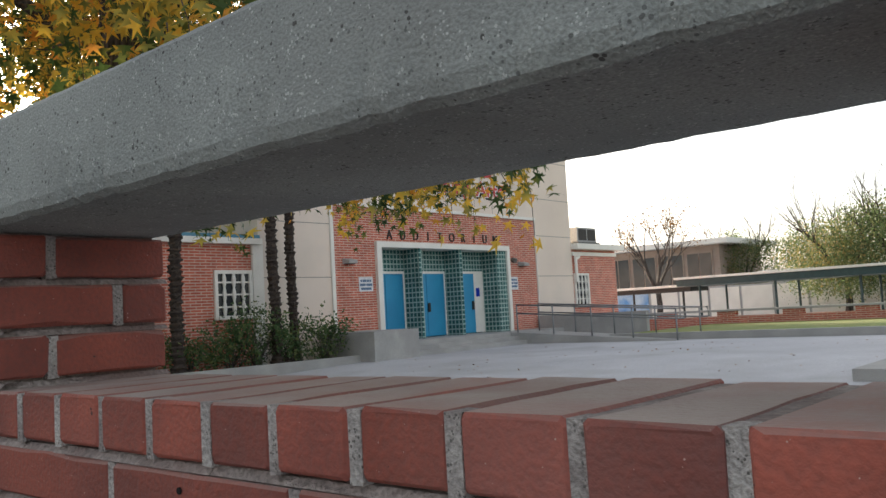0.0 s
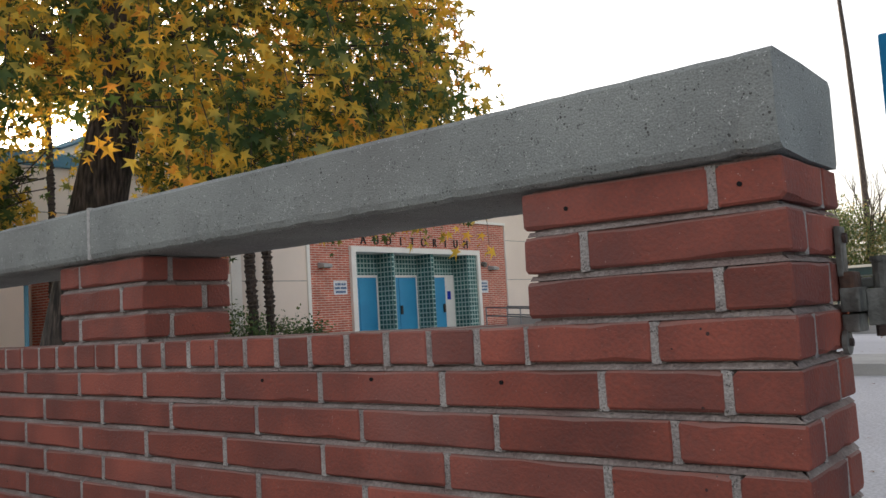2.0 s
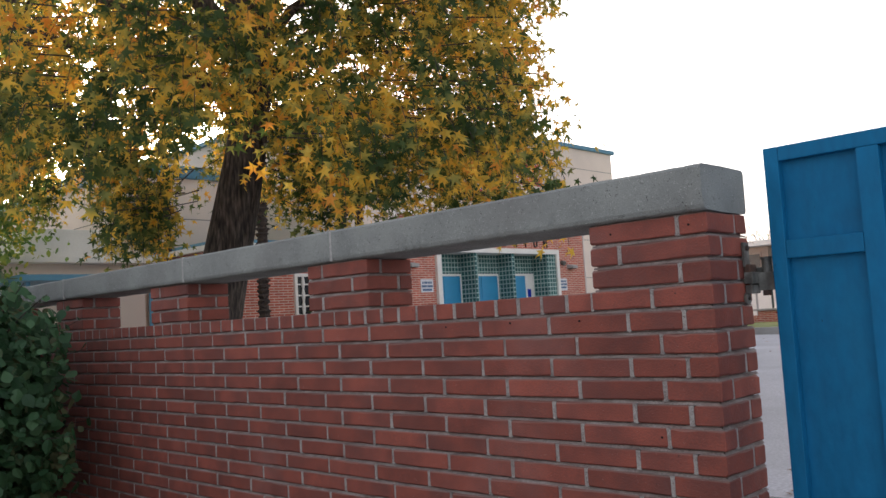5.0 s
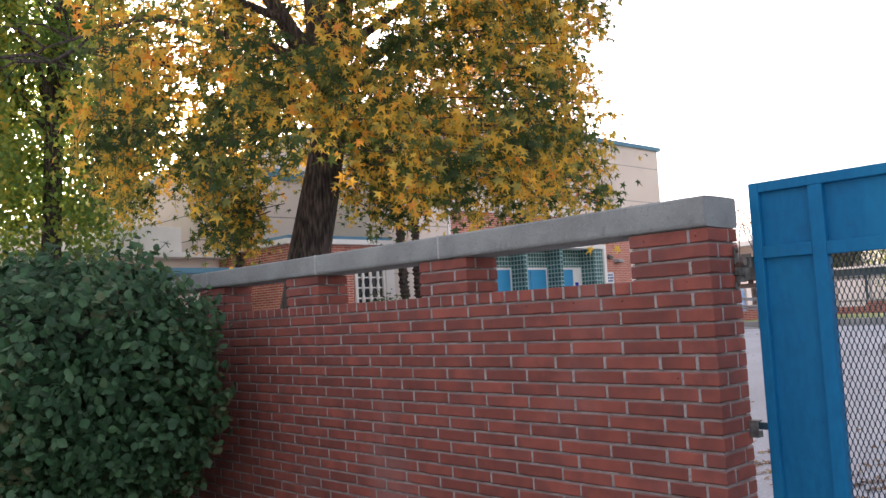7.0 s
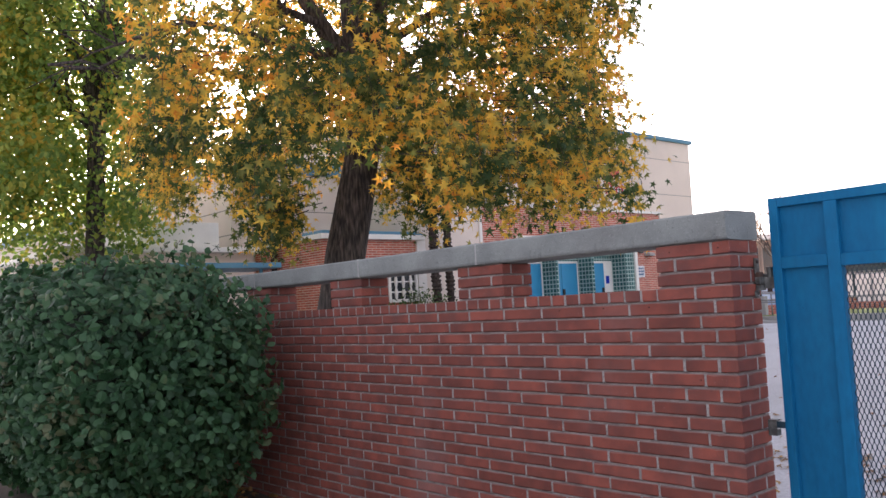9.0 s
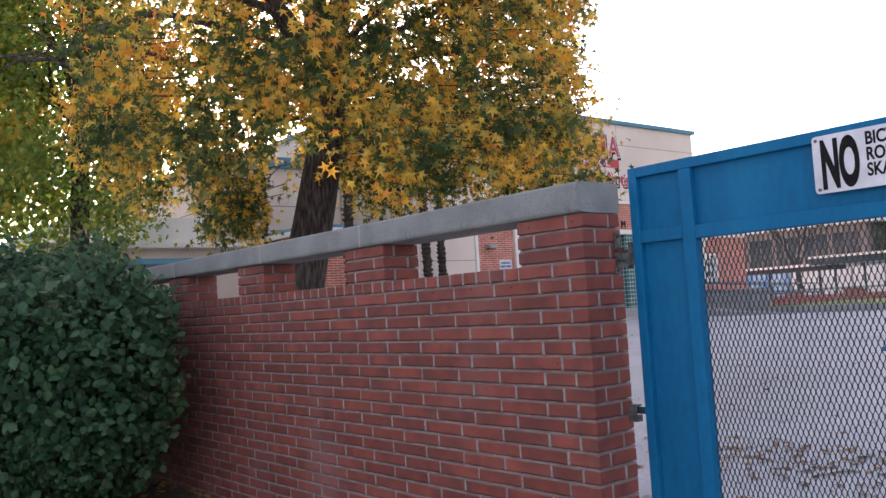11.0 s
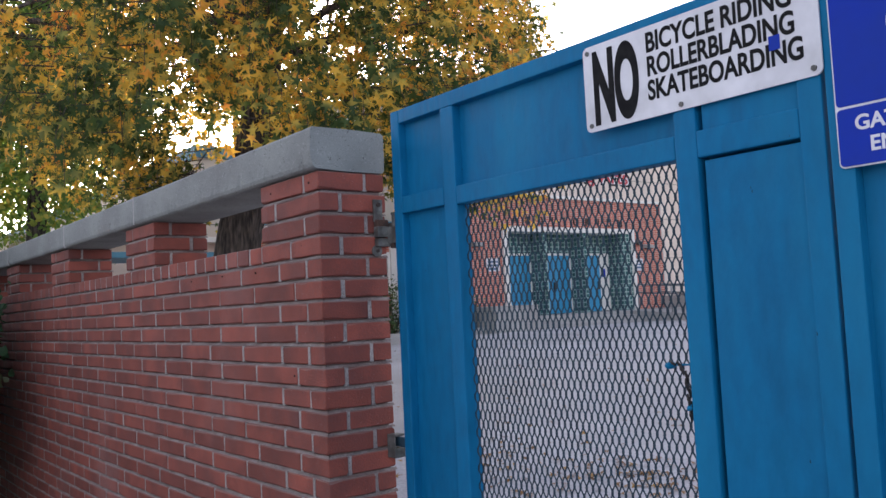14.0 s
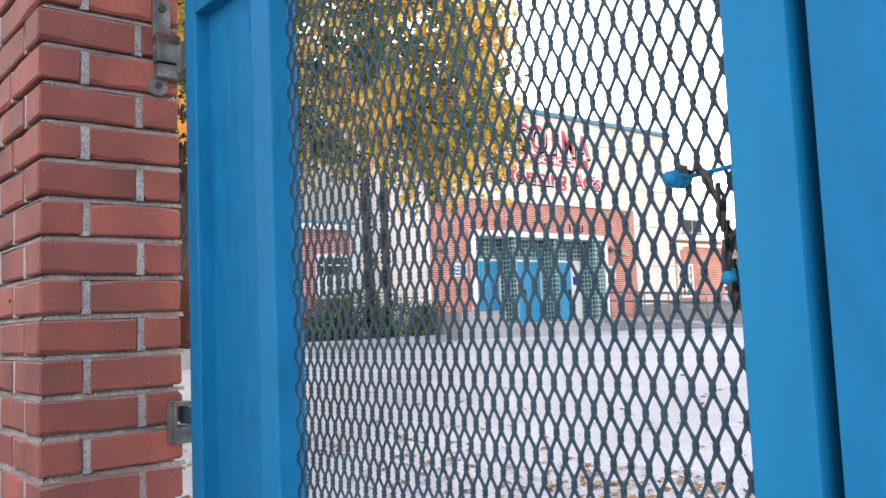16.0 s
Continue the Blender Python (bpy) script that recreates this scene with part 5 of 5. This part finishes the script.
# ---- bricks of the street wall ----
def brick_mesh(lx, ly, lz, variant):
    key = (round(lx, 3), round(ly, 3), variant)
    if key not in brick_cache:
        rng = random.Random(int(lx * 1000) * 31 + int(ly * 1000) * 7 + variant)
        along = lx >= ly
        ln, wd, b = max(lx, ly) / 2, min(lx, ly) / 2, 0.003
        bm = bmesh.new()
        rings = []
        for u, shrink in ((-ln, b), (-ln + b, 0), (-ln * 0.45, 0), (rng.uniform(-0.1, 0.1) * ln, 0), (ln * 0.45, 0), (ln - b, 0), (ln, b)):
            ring = []
            for sw, sh in ((1, 1), (-1, 1), (-1, -1), (1, -1)):
                # edges wander and are knocked off here and there
                c = b + (rng.uniform(0.002, 0.006) if rng.random() < 0.2 else rng.uniform(-0.0008, 0.0014))
                w, h = wd - shrink - rng.uniform(0, 0.0018), lz / 2 - shrink - rng.uniform(0, 0.0016)
                two = [(sw * w, sh * (h - c)), (sw * (w - c), sh * h)]
                for p, q in (two if sw == sh else two[::-1]):
                    e = u + rng.uniform(-0.0008, 0.0008)
                    ring.append(bm.verts.new((e, p, q) if along else (p, e, q)))
            rings.append(ring)
        for r, t in zip(rings, rings[1:]):
            for k in range(8):
                bm.faces.new((r[k], r[(k + 1) % 8], t[(k + 1) % 8], t[k]))
        bm.faces.new(rings[0][::-1]); bm.faces.new(rings[-1])
        bmesh.ops.recalc_face_normals(bm, faces=bm.faces)
        me = bpy.data.meshes.new("brick")
        bm.to_mesh(me); bm.free()
        me.materials.append(M_BRICK)
        brick_cache[key] = me
    return brick_cache[key]


rest_v, rest_f = [], []
for x0, x1, y0, y1, z0, z1 in NEAR:
    c = Vector(((x0 + x1) / 2, (y0 + y1) / 2 + brick_rng.uniform(-0.0018, 0.0018), (z0 + z1) / 2 + brick_rng.uniform(-0.001, 0.001)))
    if x1 > -3.3:
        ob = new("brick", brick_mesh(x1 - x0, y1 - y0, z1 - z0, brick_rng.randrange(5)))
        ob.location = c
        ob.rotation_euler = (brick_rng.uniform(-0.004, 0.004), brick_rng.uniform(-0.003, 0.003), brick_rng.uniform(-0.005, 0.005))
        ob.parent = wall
    else:
        me = brick_mesh(x1 - x0, y1 - y0, z1 - z0, brick_rng.randrange(5))
        o = len(rest_v)
        rest_v += [tuple(v.co + c) for v in me.vertices]
        rest_f += [tuple(o + i for i in p.vertices) for p in me.polygons]
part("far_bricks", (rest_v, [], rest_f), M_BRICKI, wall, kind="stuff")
# upright joints, filled nearly flush between the bricks of each course
joints, rows_ = [], {}
for x0, x1, y0, y1, z0, z1 in NEAR:
    rows_.setdefault(round(z0, 4), []).append((x0, x1, y0, y1, z0, z1))
for row in rows_.values():
    face = sorted(b for b in row if b[2] == 0.0)
    for p, q in zip(face, face[1:]):
        if q[0] - p[1] < 0.03:
            joints.append((p[1] - 0.002, q[0] + 0.002, 0.0022, 0.03, p[4] - 0.002, p[5] - 0.0015))
    for _, xf in BLOCKS:
        end = sorted((b for b in row if abs(b[1] - xf) < 0.004), key=lambda b: b[2])
        for p, q in zip(end, end[1:]):
            joints.append((xf - 0.03, xf - 0.0025, p[3] - 0.002, q[2] + 0.002, p[4] - 0.002, p[5] - 0.0015))
jv, jf = [], []
jr = random.Random(8)
for x0, x1, y0, y1, z0, z1 in joints:
    o, e = len(jv), jr.uniform(-0.0012, 0.0016)
    jv += [(x, y + (e if y == y0 else 0), z + jr.uniform(-0.001, 0.001)) for x in (x0, x1) for y in (y0, y1) for z in (z0, z1)]
    jf += [(o, o + 1, o + 3, o + 2), (o + 4, o + 6, o + 7, o + 5), (o, o + 4, o + 5, o + 1), (o + 2, o + 3, o + 7, o + 6), (o, o + 2, o + 6, o + 4), (o + 1, o + 5, o + 7, o + 3)]
# level joints, struck back towards the top so that a dark line stays under each brick
bv, bf = [], []
for x0, x1, y0, y1, z0, z1 in NEAR:
    zb = z0 - J * 0.96
    e, g_ = jr.uniform(-0.0012, 0.0012), z0 - jr.uniform(0.0018, 0.0042)
    if y0 == 0.0:
        o = len(bv)
        xr = -0.003 if x1 > -0.004 else x1 + J / 2
        xl = x0 + 0.006 if z0 > TOP - 3 * P and min(abs(x0 - a) for a, _ in BLOCKS) < 0.008 else x0 - J / 2
        bv += [(xl, 0.0035 + e, zb), (xr, 0.0035 + e, zb), (xr - (0.012 if x1 > -0.004 else 0), 0.0115, g_), (xl, 0.0115, g_), (xl, 0.03, g_ + 0.0004), (xr - (0.012 if x1 > -0.004 else 0), 0.03, g_ + 0.0004)]
        bf += [(o, o + 1, o + 2, o + 3), (o + 3, o + 2, o + 5, o + 4)]
    xf = min((b for _, b in BLOCKS), key=lambda b: abs(b - x1))
    if abs(x1 - xf) < 0.004 and (xf == 0.0 or z0 > TOP - 3 * P):
        o = len(bv)
        ya = 0.0035 if y0 == 0.0 else y0 - J / 2
        bv += [(xf - 0.0035, ya, zb), (xf - 0.0035, y1 + J / 2, zb), (xf - 0.0115, y1 + J / 2, g_), (xf - 0.0115, ya + (0.0115 if y0 == 0.0 else 0), g_)]
        bf += [(o, o + 1, o + 2, o + 3)]
part("level_joints", (bv, [], bf), M_MORTAR, wall, "grey mortar in the level joints", kind="stuff")
part("upright_joints", (jv, [], jf), M_HEAD, wall, "pale sandy mortar in the upright joints", kind="stuff")
# small drilled holes in the brick faces
for x, z in ((-1.081, 1.638), (-0.767, 1.641), (-0.473, 1.637), (-0.202, 1.277), (-0.33, 1.905), (-0.06, 1.905)):
    bm = bmesh.new(); rod(bm, (x, -0.0012, z), (x, 0.01, z), 0.0036, 10)
    part("screw_plug", bm, M_BLACK, wall, "dark plug in the brick")
